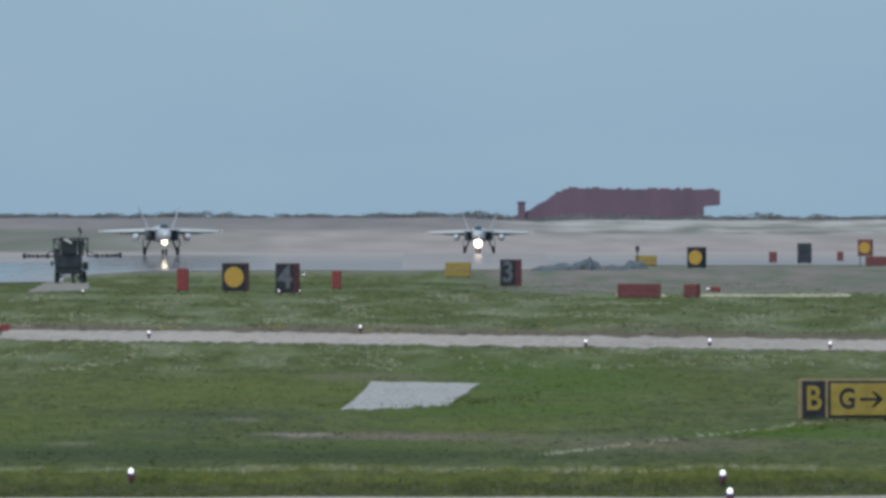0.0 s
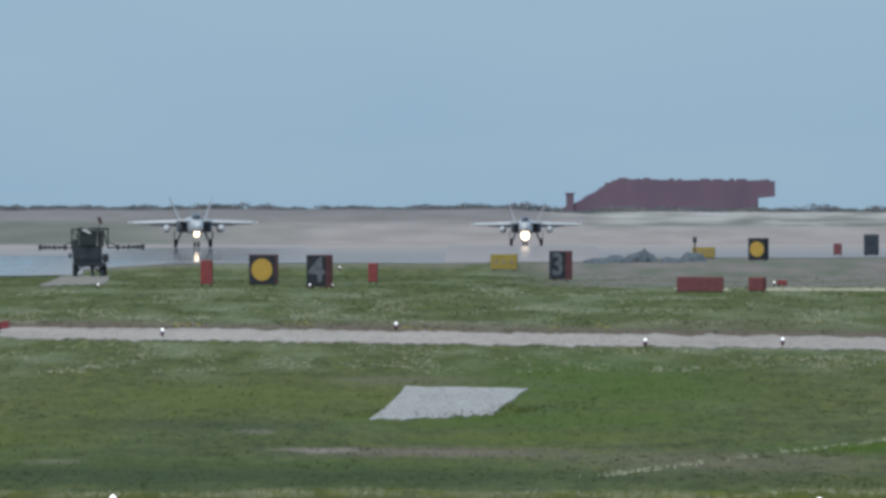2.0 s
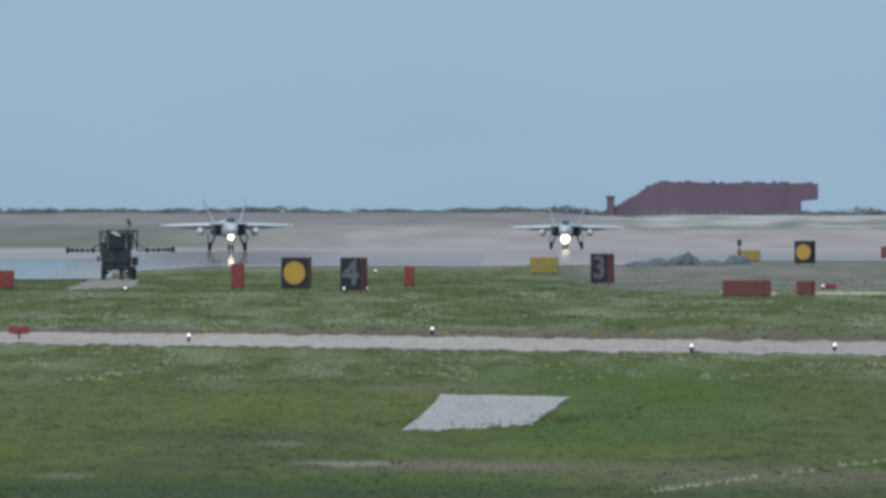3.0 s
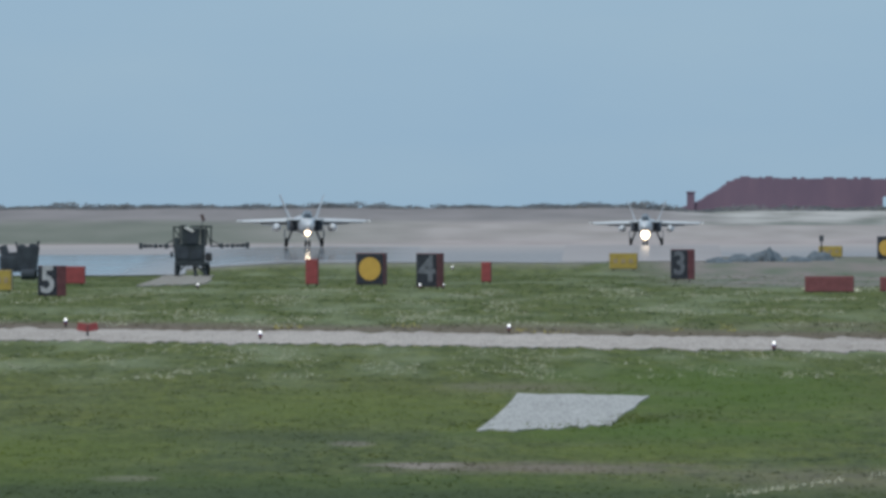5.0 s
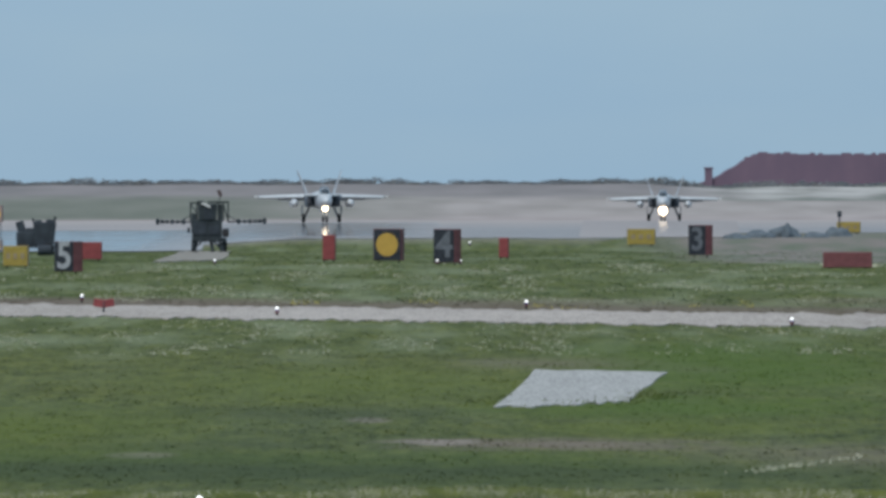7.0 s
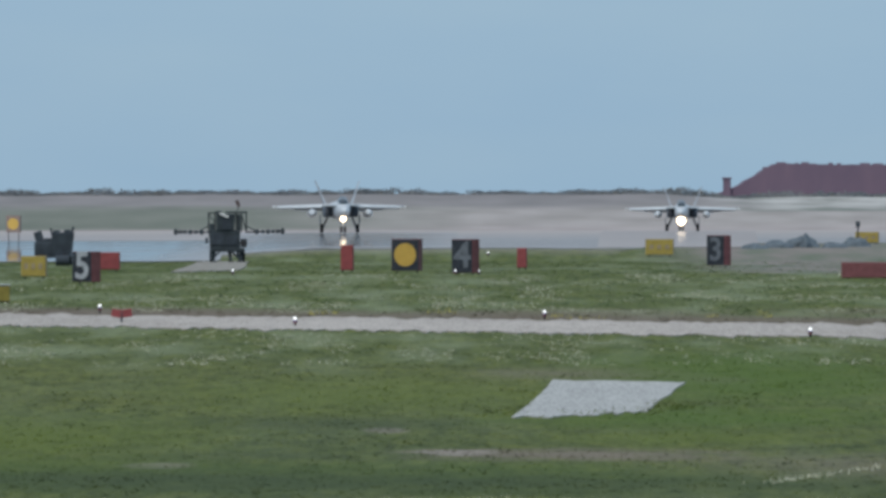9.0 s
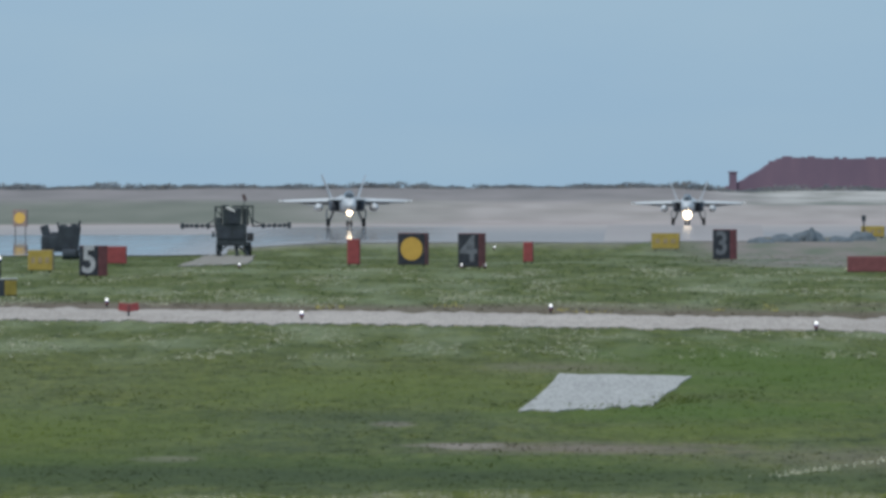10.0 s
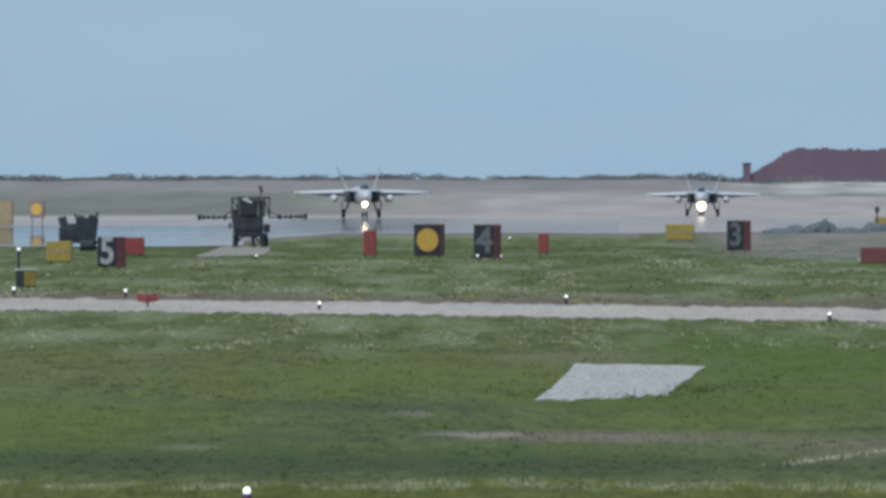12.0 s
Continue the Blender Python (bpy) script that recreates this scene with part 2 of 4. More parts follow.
def blade_mat(name, a, b_, pale):
    m, n, l, b = base(name, 0.9)
    b.inputs["Specular IOR Level"].default_value = 0.1
    c = grass_colour(n, l, a, b_, pale, (0.16, 0.135, 0.08))
    g = n.new("ShaderNodeNewGeometry")
    r = n.new("ShaderNodeMapRange")
    r.inputs[3].default_value, r.inputs[4].default_value = 0.88, 1.14
    l.new(g.outputs["Random Per Island"], r.inputs[0])
    h = n.new("ShaderNodeHueSaturation")
    l.new(c, h.inputs["Color"])
    l.new(r.outputs[0], h.inputs["Value"])
    l.new(h.outputs[0], b.inputs["Base Color"])
    thin, both = n.new("ShaderNodeBsdfTranslucent"), n.new("ShaderNodeMixShader")
    both.inputs[0].default_value = 0.5
    l.new(h.outputs[0], thin.inputs["Color"])
    l.new(b.outputs[0], both.inputs[1])
    l.new(thin.outputs[0], both.inputs[2])
    l.new(both.outputs[0], n["Material Output"].inputs[0])
    return m


def glow(name, col, power):
    m, n, l, b = base(name, 0.2)
    b.inputs["Base Color"].default_value = (0.9, 0.9, 0.88, 1)
    b.inputs["Emission Color"].default_value = (*col, 1)
    b.inputs["Emission Strength"].default_value = power
    return m


def corrugated(name, a, b_):
    m, n, l, b = base(name, 0.7)
    c = ramp(n, l, noise_node(n, l, 0.5, (1, 1, 0.3)), [(0.3, a), (0.7, b_)])
    c = mix(n, l, 0.3, c, ramp(n, l, noise_node(n, l, 6, (1, 1, 0.2)), [(0.3, a), (0.7, b_)]))
    l.new(c, b.inputs["Base Color"])
    return m


M_GROUND = ground_mat()
# turf greens multiplied up to offset shade among the blades
M_BLADE = blade_mat("grass_blades", tuple(c * 1.55 for c in G_A), tuple(c * 1.55 for c in G_B), (0.38, 0.41, 0.29))
# lit copy: brightest greens, for tall verge grass that shades itself
M_VERGE_LIT = blade_mat("lit_verge_blades", tuple(c * 2.9 for c in G_A), tuple(c * 2.5 for c in G_B), (0.45, 0.46, 0.33))
# far-field copy, brightened against blade shade and shifted towards blue
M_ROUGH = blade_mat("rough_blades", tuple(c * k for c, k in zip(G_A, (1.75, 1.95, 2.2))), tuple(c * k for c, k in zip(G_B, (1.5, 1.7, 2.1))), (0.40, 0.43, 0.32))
M_SEED = painted("seed_heads", (0.58, 0.58, 0.44), 0.85, 0, 0.35, 0.6)
M_SEED_DULL = painted("dull_seed_heads", (0.39, 0.40, 0.29), 0.9, 0, 0.3, 0.3)
M_YELLOW_FLOWER = painted("yellow_blossom", (0.33, 0.29, 0.07), 0.8)
# leaf colours lightened and greyed, with the distance haze mixed in
M_SHRUB_HAZY = blade_mat("hazed_shrub_leaves", (0.22, 0.235, 0.245), (0.27, 0.28, 0.285), (0.30, 0.30, 0.295))
M_TAXI = pavement_mat("worn_concrete", (0.31, 0.272, 0.240), (0.50, 0.445, 0.400))
M_GRAVEL = pavement_mat("dusty_gravel", (0.22, 0.205, 0.175), (0.32, 0.295, 0.26))
M_SLAB = pavement_mat("pale_concrete", (0.34, 0.335, 0.32), (0.47, 0.465, 0.445))
M_RUNWAY = pavement_mat("runway_asphalt", (0.26, 0.265, 0.275), (0.34, 0.34, 0.345), 0.9, (0.385, 0.342, 0.325))
# black, olive and slate are lifted towards blue to carry some haze
M_BLACK = painted("black_paint", (0.032, 0.037, 0.047), 0.75, 0, 0.45)
M_RED = painted("signal_red", (0.25, 0.045, 0.045), 0.55, 0, 0.3)
M_RED_OLD = painted("faded_red", (0.17, 0.052, 0.055), 0.6, 0, 0.3)
M_YELLOW = painted("sign_yellow", (0.49, 0.305, 0.055), 0.5, 0, 0.15)
M_YELLOW_OLD = painted("faded_yellow", (0.33, 0.245, 0.045), 0.6, 0, 0.3)
M_UMBER = painted("faded_umber", (0.20, 0.145, 0.125), 0.7, 0, 0.3)
# sign yellow dulled by colour alone, to look hazy at its distance
M_YELLOW_HAZY = painted("hazed_yellow", (0.28, 0.215, 0.12), 0.7, 0, 0.3)
M_WHITE = painted("white_paint", (0.70, 0.70, 0.68), 0.5, 0, 0.15)
M_TAN = painted("tan_paint", (0.30, 0.23, 0.13), 0.6, 0, 0.3)
M_OLIVE = painted("dark_olive", (0.036, 0.046, 0.052), 0.75, 0, 0.45, 1.5)
M_SLATE = painted("slate_paint", (0.042, 0.052, 0.064), 0.75, 0, 0.45, 1.5)
M_JET = painted("jet_grey", (0.30, 0.33, 0.36), 0.45, 0, 0.2, 0.8)
M_JET_PALE = painted("jet_pale_grey", (0.55, 0.57, 0.58), 0.4, 0, 0.15, 0.8)
# dark jet parts raised towards blue, in place of haze over the runway
M_JET_DARK = painted("jet_dark_grey", (0.115, 0.145, 0.18), 0.5, 0, 0.25, 0.8)
M_INTAKE = painted("intake_dark", (0.03, 0.036, 0.045), 0.7)
M_TYRE = painted("tyre_rubber", (0.02, 0.02, 0.022), 0.85)
M_STRUT = painted("strut_white", (0.55, 0.56, 0.56), 0.4)
M_VANE = painted("dull_brown", (0.085, 0.05, 0.05), 0.6)
M_TARP = painted("blue_grey_tarp", (0.112, 0.138, 0.158), 0.95, 0, 0.4, 1.6)
# rust red shifted to dull purple: distance haze is in this colour
M_RUST_HAZY = corrugated("hazed_red_sheet", (0.128, 0.088, 0.128), (0.172, 0.112, 0.150))
M_LANDING = glow("landing_light", (1.0, 0.78, 0.52), 7.0)
M_EDGE = glow("edge_light_lens", (1.0, 0.98, 0.96), 0.8)
M_BLUE = painted("blue_band", (0.07, 0.09, 0.30), 0.4)
M_GLASS, gn, gl, gb = base("canopy_glass", 0.06)
gb.inputs["Base Color"].default_value = (0.05, 0.06, 0.07, 1)


def mirage_mat(name, plain_colour, inner, depth=1.0):
    """Pavement that mirrors like a heat mirage, plain towards its rims; depth is how much of it mirrors."""
    m, n, l, b = base(name, 0.9)
    b.inputs["Base Color"].default_value = (*plain_colour, 1)
    g, out = n.new("ShaderNodeBsdfGlossy"), n["Material Output"]
    g.inputs["Roughness"].default_value = 0.03
    tc, sep = n.new("ShaderNodeTexCoord"), n.new("ShaderNodeSeparateXYZ")
    l.new(tc.outputs["Generated"], sep.inputs[0])
    fac = None
    for axis in (0, 1):
        inv, mul, rng = n.new("ShaderNodeMath"), n.new("ShaderNodeMath"), n.new("ShaderNodeMapRange")
        inv.operation, mul.operation = "SUBTRACT", "MULTIPLY"
        inv.inputs[0].default_value = 1.0
        l.new(sep.outputs[axis], inv.inputs[1])
        l.new(inv.outputs[0], mul.inputs[0])
        l.new(sep.outputs[axis], mul.inputs[1])
        rng.inputs[2].default_value = 0.25 * inner[axis]
        l.new(mul.outputs[0], rng.inputs[0])
        if fac is None:
            fac = rng.outputs[0]
        else:
            both = n.new("ShaderNodeMath")
            both.operation = "MULTIPLY"
            l.new(fac, both.inputs[0])
            l.new(rng.outputs[0], both.inputs[1])
            fac = both.outputs[0]
    spots = ramp(n, l, noise_node(n, l, 0.25, (1, 0.12, 1), 5), [(0.30, (0.7 * depth,) * 3), (0.55, (depth,) * 3)])
    last = n.new("ShaderNodeMath")
    last.operation = "MULTIPLY"
    l.new(fac, last.inputs[0])
    l.new(spots, last.inputs[1])
    ms = n.new("ShaderNodeMixShader")
    l.new(last.outputs[0], ms.inputs[0])
    l.new(b.outputs[0], ms.inputs[1])
    l.new(g.outputs[0], ms.inputs[2])
    l.new(ms.outputs[0], out.inputs[0])
    return m


for dark_paint in (M_BLACK, M_OLIVE, M_SLATE):
    dark_paint.node_tree.nodes["Principled BSDF"].inputs["Specular IOR Level"].default_value = 0.15


M_MIRAGE = mirage_mat("mirage_pavement", (0.30, 0.30, 0.305), (0.35, 0.25))
M_MIRAGE_JET = mirage_mat("mirage_asphalt", (0.31, 0.30, 0.30), (0.8, 0.5), 0.85)
M_MIRAGE_FAINT = mirage_mat("faint_mirage_asphalt", (0.33, 0.30, 0.29), (1.0, 0.8), 0.16)
M_NUMERAL_DIM = painted("dirty_white_numeral", (0.125, 0.135, 0.155), 0.6, 0, 0.45)
M_NUMERAL = painted("worn_white_numeral", (0.38, 0.39, 0.41), 0.6, 0, 0.4)


# ---------------------------------------------------------------- mesh helpers
def part(name, bm, material, parent=None, label=""):
    me = bpy.data.meshes.new(name)
    bmesh.ops.recalc_face_normals(bm, faces=bm.faces)
    bm.to_mesh(me)
    bm.free()
    me.materials.append(material)
    ob = new(name, me)
    if parent is not None:
        ob.parent = parent
    if label:
        tagged(ob, label)
    return ob


def raw(name, verts, faces, material, parent=None, smooth=False):
    me = bpy.data.meshes.new(name)
    me.from_pydata(verts, [], faces)
    me.materials.append(material)
    if smooth:
        me.shade_smooth()
    ob = new(name, me)
    if parent is not None:
        ob.parent = parent
    return ob


def thing(name, m, label, category, group=""):
    e = new(name)
    e.matrix_basis = m
    return tagged(e, label, category, group)


def box(x0, x1, y0, y1, z0, z1, bevel=0.02, bm=None):
    bm = bm or bmesh.new()
    r = bmesh.ops.create_cube(bm, size=1, matrix=Matrix.LocRotScale(((x0 + x1) / 2, (y0 + y1) / 2, (z0 + z1) / 2), None, (x1 - x0, y1 - y0, z1 - z0)))
    if bevel:
        edges = list({e for v in r["verts"] for e in v.link_edges})
        bmesh.ops.bevel(bm, geom=edges, offset=bevel, segments=2, affect="EDGES", profile=0.6)
    return bm


def rod(p, q, r0, r1=None, seg=12, bm=None):
    bm = bm or bmesh.new()
    p, q = Vector(p), Vector(q)
    m = Matrix.Translation((p + q) / 2) @ (q - p).to_track_quat("Z", "Y").to_matrix().to_4x4()
    bmesh.ops.create_cone(bm, cap_ends=True, segments=seg, radius1=r0, radius2=r0 if r1 is None else r1, depth=(q - p).length, matrix=m)
    return bm


def loft(sections, bm=None):
    """Rings of points, one after the other, closed at both ends."""
    bm = bm or bmesh.new()
    rings = [[bm.verts.new(p) for p in s] for s in sections]
    k = len(rings[0])
    for a, b in zip(rings, rings[1:]):
        for i in range(k):
            bm.faces.new((a[i], a[(i + 1) % k], b[(i + 1) % k], b[i]))
    bm.faces.new(rings[0])
    bm.faces.new(rings[-1][::-1])
    for f in bm.faces:
        f.smooth = True
    return bm


def ring(y, cx, cz, hw, hh, k=20, power=2.4):
    out = []
    for i in range(k):
        a = 2 * math.pi * i / k
        c, s = math.cos(a), math.sin(a)
        out.append((cx + hw * math.copysign(abs(c) ** (2 / power), c), y, cz + hh * math.copysign(abs(s) ** (2 / power), s)))
    return out


def lettering(body, size, material, parent, x, y, z, sx=1.0):
    cu = bpy.data.curves.new("text", "FONT")
    cu.body, cu.size, cu.align_x, cu.align_y, cu.extrude, cu.offset = body, size, "CENTER", "CENTER", 0.008, 0.02 * size
    tmp = new("text", cu)
    bpy.context.view_layer.update()
    me = bpy.data.meshes.new_from_object(tmp.evaluated_get(bpy.context.evaluated_depsgraph_get()))
    bpy.data.objects.remove(tmp)
    me.materials.clear()
    me.materials.append(material)
    ob = new("lettering", me)
    ob.parent = parent
    ob.matrix_basis = pose(x, y, z, 90) @ Matrix.Diagonal((sx, 1, 1, 1))
    return ob


# ---------------------------------------------------------------- ground
HIGH = [(-400, -1.56), (306, -1.56), (372, -1.25), (431, -0.94), (482, -0.62), (525, -0.31), (560, 0), (720, 1.08), (860, 1.08), (885, 1.75), (1260, 1.75), (1450, 1.3), (1560, 1.2), (1650, 3.0), (1800, 5.2), (1860, 5.2), (1990, -1), (4900, -3)]
LOW = [(-400, -1.56), (306, -1.56), (372, -1.25), (431, -0.94), (482, -0.62), (525, -0.31), (560, 0), (720, 1.08), (860, 1.0), (1130, 1.42), (1200, 1.6), (1260, 1.75), (1450, 1.3), (1560, 1.2), (1650, 3.0), (1800, 5.2), (1860, 5.2), (1990, -1), (4900, -3)]


def lerp_rows(rows, y):
    return float(np.interp(y, [r[0] for r in rows], [r[1] for r in rows]))


def land(x, y):
    """Height of the ground: a hollow for the mirage on one side of the runway, a crown, and the far sea bank."""
    w = min(1, max(0, (x + 0.0097 * y + 8) / 10))
    z = lerp_rows(LOW, y) * (1 - w) + lerp_rows(HIGH, y) * w
    if 1640 < y < 2000:
        k = min(1, (y - 1640) / 120)
        z += k * (0.22 * noise.noise((x * 0.09, y * 0.02, 3.1)) - 0.42 * min(1, max(0, (x - 30) / 12)))
    if y < 860:
        z += 0.035 * noise.noise((x * 0.25, y * 0.08, 0.4)) * min(1, max(0, (y - 200) / 60))
    return z


def sheet(name, material, xs, ys, lift, shift=None, keep=None):
    verts, faces = [], []
    for y in ys:
        for x in xs:
            px, py = shift(x, y) if shift else (x, y)
            verts.append((px, py, land(px, py) + lift))
    k = len(xs)
    for j in range(len(ys) - 1):
        for i in range(k - 1):
            if keep is None or keep(xs[i], ys[j]):
                faces.append((j * k + i, j * k + i + 1, (j + 1) * k + i + 1, (j + 1) * k + i))
    return raw(name, verts, faces, material, smooth=True)


xs = [-2500, -1200, -500, -250, -150] + list(range(-100, 160, 2)) + [170, 250, 500, 1200, 2500]
ys = [-400, -200, 0, 100, 160] + list(range(200, 900, 5)) + list(range(900, 1640, 20)) + list(range(1640, 1880, 6)) + [1900, 1950, 1990, 2200, 2800, 3600, 4900]
ground = sheet("ground", M_GROUND, xs, ys, 0.0)
tagged(ground, "mown green airfield grass with pale seed heads and bare soil", "grass field", kind="structure")

runway = sheet("runway", M_RUNWAY, list(range(-140, 181, 2)), list(range(884, 1491, 6)), 0.03,
               shift=lambda x, y: (x, y + (9 * noise.noise((x * 0.12, y, 1)) if y in (884, 1484, 1490) else 0)),
               keep=lambda x, y: y > 884 + 88 * min(1, max(0, (x - 11) / 12)) + 8 * noise.noise((x * 0.2, 0, 4)) - 10)
tagged(runway, "sun-bleached grey asphalt runway in shimmering heat", "runway", kind="structure")


def strip(name, material, left_far, left_near, right_far, right_near, n, m, lift, rag, far_rag=1.0, skirt=True):
    """A paved strip between two straight edges, its rims eaten by grass."""
    verts, faces = [], []
    for j in range(m + 1):
        v = j / m
        for i in range(n + 1):
            u = i / n
            a = Vector(left_near) * (1 - u) + Vector(right_near) * u
            b = Vector(left_far) * (1 - u) + Vector(right_far) * u
            p = a * (1 - v) + b * v
            if j in (0, m):
                p.y += rag * (1.0 if j == 0 else far_rag) * (noise.noise((p.x * 0.9, j, 7)) + 0.6 * noise.noise((p.x * 3.1, j, 9)))
            if i in (0, n):
                p.x += rag * 0.04 * noise.noise((i, p.y * 0.2, 5))
            verts.append((p.x, p.y, land(p.x, p.y) + lift))
    k = n + 1
    for j in range(m):
        for i in range(n):
            faces.append((j * k + i, j * k + i + 1, (j + 1) * k + i + 1, (j + 1) * k + i))
    if not skirt:
        return raw(name, verts, faces, material)
    rim = [i for i in range(k)] + [j * k + n for j in range(1, m + 1)] + [m * k + i for i in range(n - 1, -1, -1)] + [j * k for j in range(m - 1, 0, -1)]
    low = len(verts)
    verts += [(verts[i][0], verts[i][1], verts[i][2] - 0.25) for i in rim]
    for q in range(len(rim)):
        r = (q + 1) % len(rim)
        faces.append((rim[q], low + q, low + r, rim[r]))
    return raw(name, verts, faces, material)


taxiway = strip("taxiway", M_TAXI, (-26.18, 595.0, 0.0), (-24.77, 563.0, 0.0), (35.58, 542.5, 0.0), (33.87, 516.5, 0.0), 420, 6, 0.04, 6.0)
tagged(taxiway, "pale worn concrete taxiway with grass-eaten edges", "taxiway", kind="structure")
apron = strip("near_taxiway", M_TAXI, (-78, 264, 0), (-40, 120, 0), (78, 269, 0), (52, 120, 0), 80, 6, 0.05, 0.8)
tagged(apron, "pale worn concrete taxiway beside a grass verge", "taxiway", kind="structure")
pad = strip("pavement", M_GRAVEL, (-13.60, 862.0, 0.0), (-13.15, 738.0, 0.0), (-10.55, 858.0, 0.0), (-9.75, 756.0, 0.0), 60, 4, 0.05, 9.0)
tagged(pad, "small dusty gravel pad in the grass", "pavement", kind="structure")
patch = strip("concrete_slab", M_SLAB, (4.32, 451.7, 0.0), (2.66, 395.7, 0.0), (8.40, 447.9, 0.0), (6.51, 404.9, 0.0), 120, 5, 0.03, 4.5, 0.25)
tagged(patch, "pale grey concrete slab sunk in the grass", "pavement", kind="structure")

# added mirror sheets stand in for a heat mirage; no water lies here
mirage_sky = strip("mirage_sheet", M_MIRAGE, (-75, 1130, 0), (-75, 864, 0), (-15.3, 1130, 0), (-12.4, 864, 0), 140, 44, 0.06, 3.0, skirt=False)
mirage_jet = strip("mirage_patch", M_MIRAGE_JET, (-16.5, 1246, 0), (-12.0, 888, 0), (3.0, 1246, 0), (3.5, 888, 0), 60, 40, 0.036, 3.0, skirt=False)
mirage_far = strip("mirage_patch", M_MIRAGE_FAINT, (19.0, 1470, 0), (11.2, 892, 0), (35.0, 1470, 0), (21.5, 892, 0), 50, 40, 0.036, 3.0, skirt=False)
tagged(mirage_far, "faint added mirror sheet, a mirage under the farther jet", "wet runway", kind="structure")
tagged(mirage_jet, "added mirror sheet on the runway, a mirage of the jet", "wet runway", kind="structure")
tagged(mirage_sky, "added mirror sheet on the pavement, a mirage of the sky", "wet pavement", kind="structure")


# ---------------------------------------------------------------- signs and lights
def sign_box(name, label, category, place, w, h, d, turn, face, side, legs=0.12, mark="", group=""):
    """A box-shaped airfield sign on short legs; turn swings its face."""
    e = thing(name, pose(*place, 0, 0, -turn), label, category, group)
    part("housing", box(-w / 2, w / 2, 0, d, legs, h, 0.025), side, e)
    part("face_panel", box(-w / 2 + 0.03, w / 2 - 0.03, -0.03, -0.003, legs + 0.03, h - 0.03, 0.01), face, e)
    for sx in (-0.36, 0.36):
        part("leg", rod((sx * w, d / 2, -0.15), (sx * w, d / 2, legs + 0.02), 0.035), M_BLACK, e)
    zc = (h + legs) / 2
    if mark == "disc":
        part("disc", rod((0, -0.03, zc), (0, -0.045, zc), min(w, h - legs) * 0.39, seg=40), M_YELLOW, e, "yellow disc")
    elif mark == "text_bars":
        for k in (-0.28, 0.0, 0.28):
            part("mark", box((k - 0.08) * w, (k + 0.08) * w, -0.045, -0.028, zc - 0.13 * h, zc + 0.13 * h, 0), M_TAN, e)
    elif mark:
        lettering(mark, h * (1.15 if mark == "5" else 1.0), M_NUMERAL if mark == "5" else M_NUMERAL_DIM, e, 0.03, -0.032, zc, 1.2)
    return e


DRM_FOUR = "black runway distance sign with worn white numeral 4"
DRM_THREE = "black runway distance sign with worn white numeral 3"
sign_box("distance_sign", "black runway distance sign with white numeral 5", "sign", (-16.47, 683.0, 0.82), 1.42, 1.6, 0.58, 46, M_BLACK, M_RED_OLD, mark="5", group="runway distance signs")
sign_box("distance_sign", DRM_FOUR, "sign", (2.12, 716.0, 1.04), 1.38, 1.85, 0.55, 38, M_BLACK, M_RED_OLD, mark="4", group="runway distance signs")
sign_box("distance_sign", DRM_THREE, "sign", (16.42, 781.0, 1.08), 1.45, 1.8, 0.5, 48, M_BLACK, M_RED_OLD, mark="3", group="runway distance signs")
sign_box("distance_sign", "slate-dark runway distance sign standing on pavement", "sign", (43.71, 989.0, 1.75), 1.05, 1.65, 0.4, 15, M_SLATE, M_SLATE, group="runway distance signs")
CIRC = "black square sign with a large yellow disc"
sign_box("arresting_gear_sign", CIRC, "sign", (-0.80, 731.0, 1.08), 1.55, 1.78, 0.5, 20, M_BLACK, M_RED_OLD, mark="disc", group="arresting gear signs")
sign_box("arresting_gear_sign", CIRC, "sign", (32.07, 895.0, 1.75), 1.3, 1.6, 0.45, 25, M_BLACK, M_BLACK, mark="disc", group="arresting gear signs")
sign_box("arresting_gear_sign", "weathered orange sign with a yellow disc on red base", "sign", (46.91, 956.0, 1.75), 1.1, 2.0, 0.4, 15, M_RED_OLD, M_RED_OLD, legs=0.75, mark="disc", group="arresting gear signs")
sign_box("arresting_gear_sign", "weathered umber sign with a yellow disc on legs", "sign", (-32.57, 1116.0, 1.40), 1.15, 2.15, 0.4, 12, M_UMBER, M_UMBER, legs=0.80, mark="disc", group="arresting gear signs")
RB = "red painted sign box standing in the grass"
sign_box("red_sign", RB, "sign", (-16.83, 750.0, 1.06), 1.45, 1.05, 0.35, 5, M_RED, M_RED, group="red sign boxes")
sign_box("red_sign", RB, "sign", (-3.88, 736.0, 1.08), 0.66, 1.45, 0.3, 10, M_RED, M_RED, group="red sign boxes")
sign_box("red_sign", RB, "sign", (5.45, 758.0, 1.08), 0.52, 1.2, 0.3, 10, M_RED, M_RED, group="red sign boxes")
sign_box("red_sign", "long faded red sign board lying low in the grass", "sign", (22.15, 698.0, 0.92), 2.45, 0.85, 0.35, 3, M_RED_OLD, M_RED_OLD, legs=0.06, group="red sign boxes")
sign_box("red_sign", RB, "sign", (25.14, 700.0, 0.94), 0.9, 0.78, 0.35, 30, M_RED_OLD, M_RED, legs=0.06, group="red sign boxes")
sign_box("red_sign", RB, "sign", (41.76, 1001.0, 1.75), 0.6, 0.95, 0.25, 10, M_RED_OLD, M_RED_OLD, group="red sign boxes")
sign_box("red_sign", RB, "sign", (48.65, 1037.0, 1.75), 0.5, 0.85, 0.25, 10, M_RED_OLD, M_RED_OLD, group="red sign boxes")
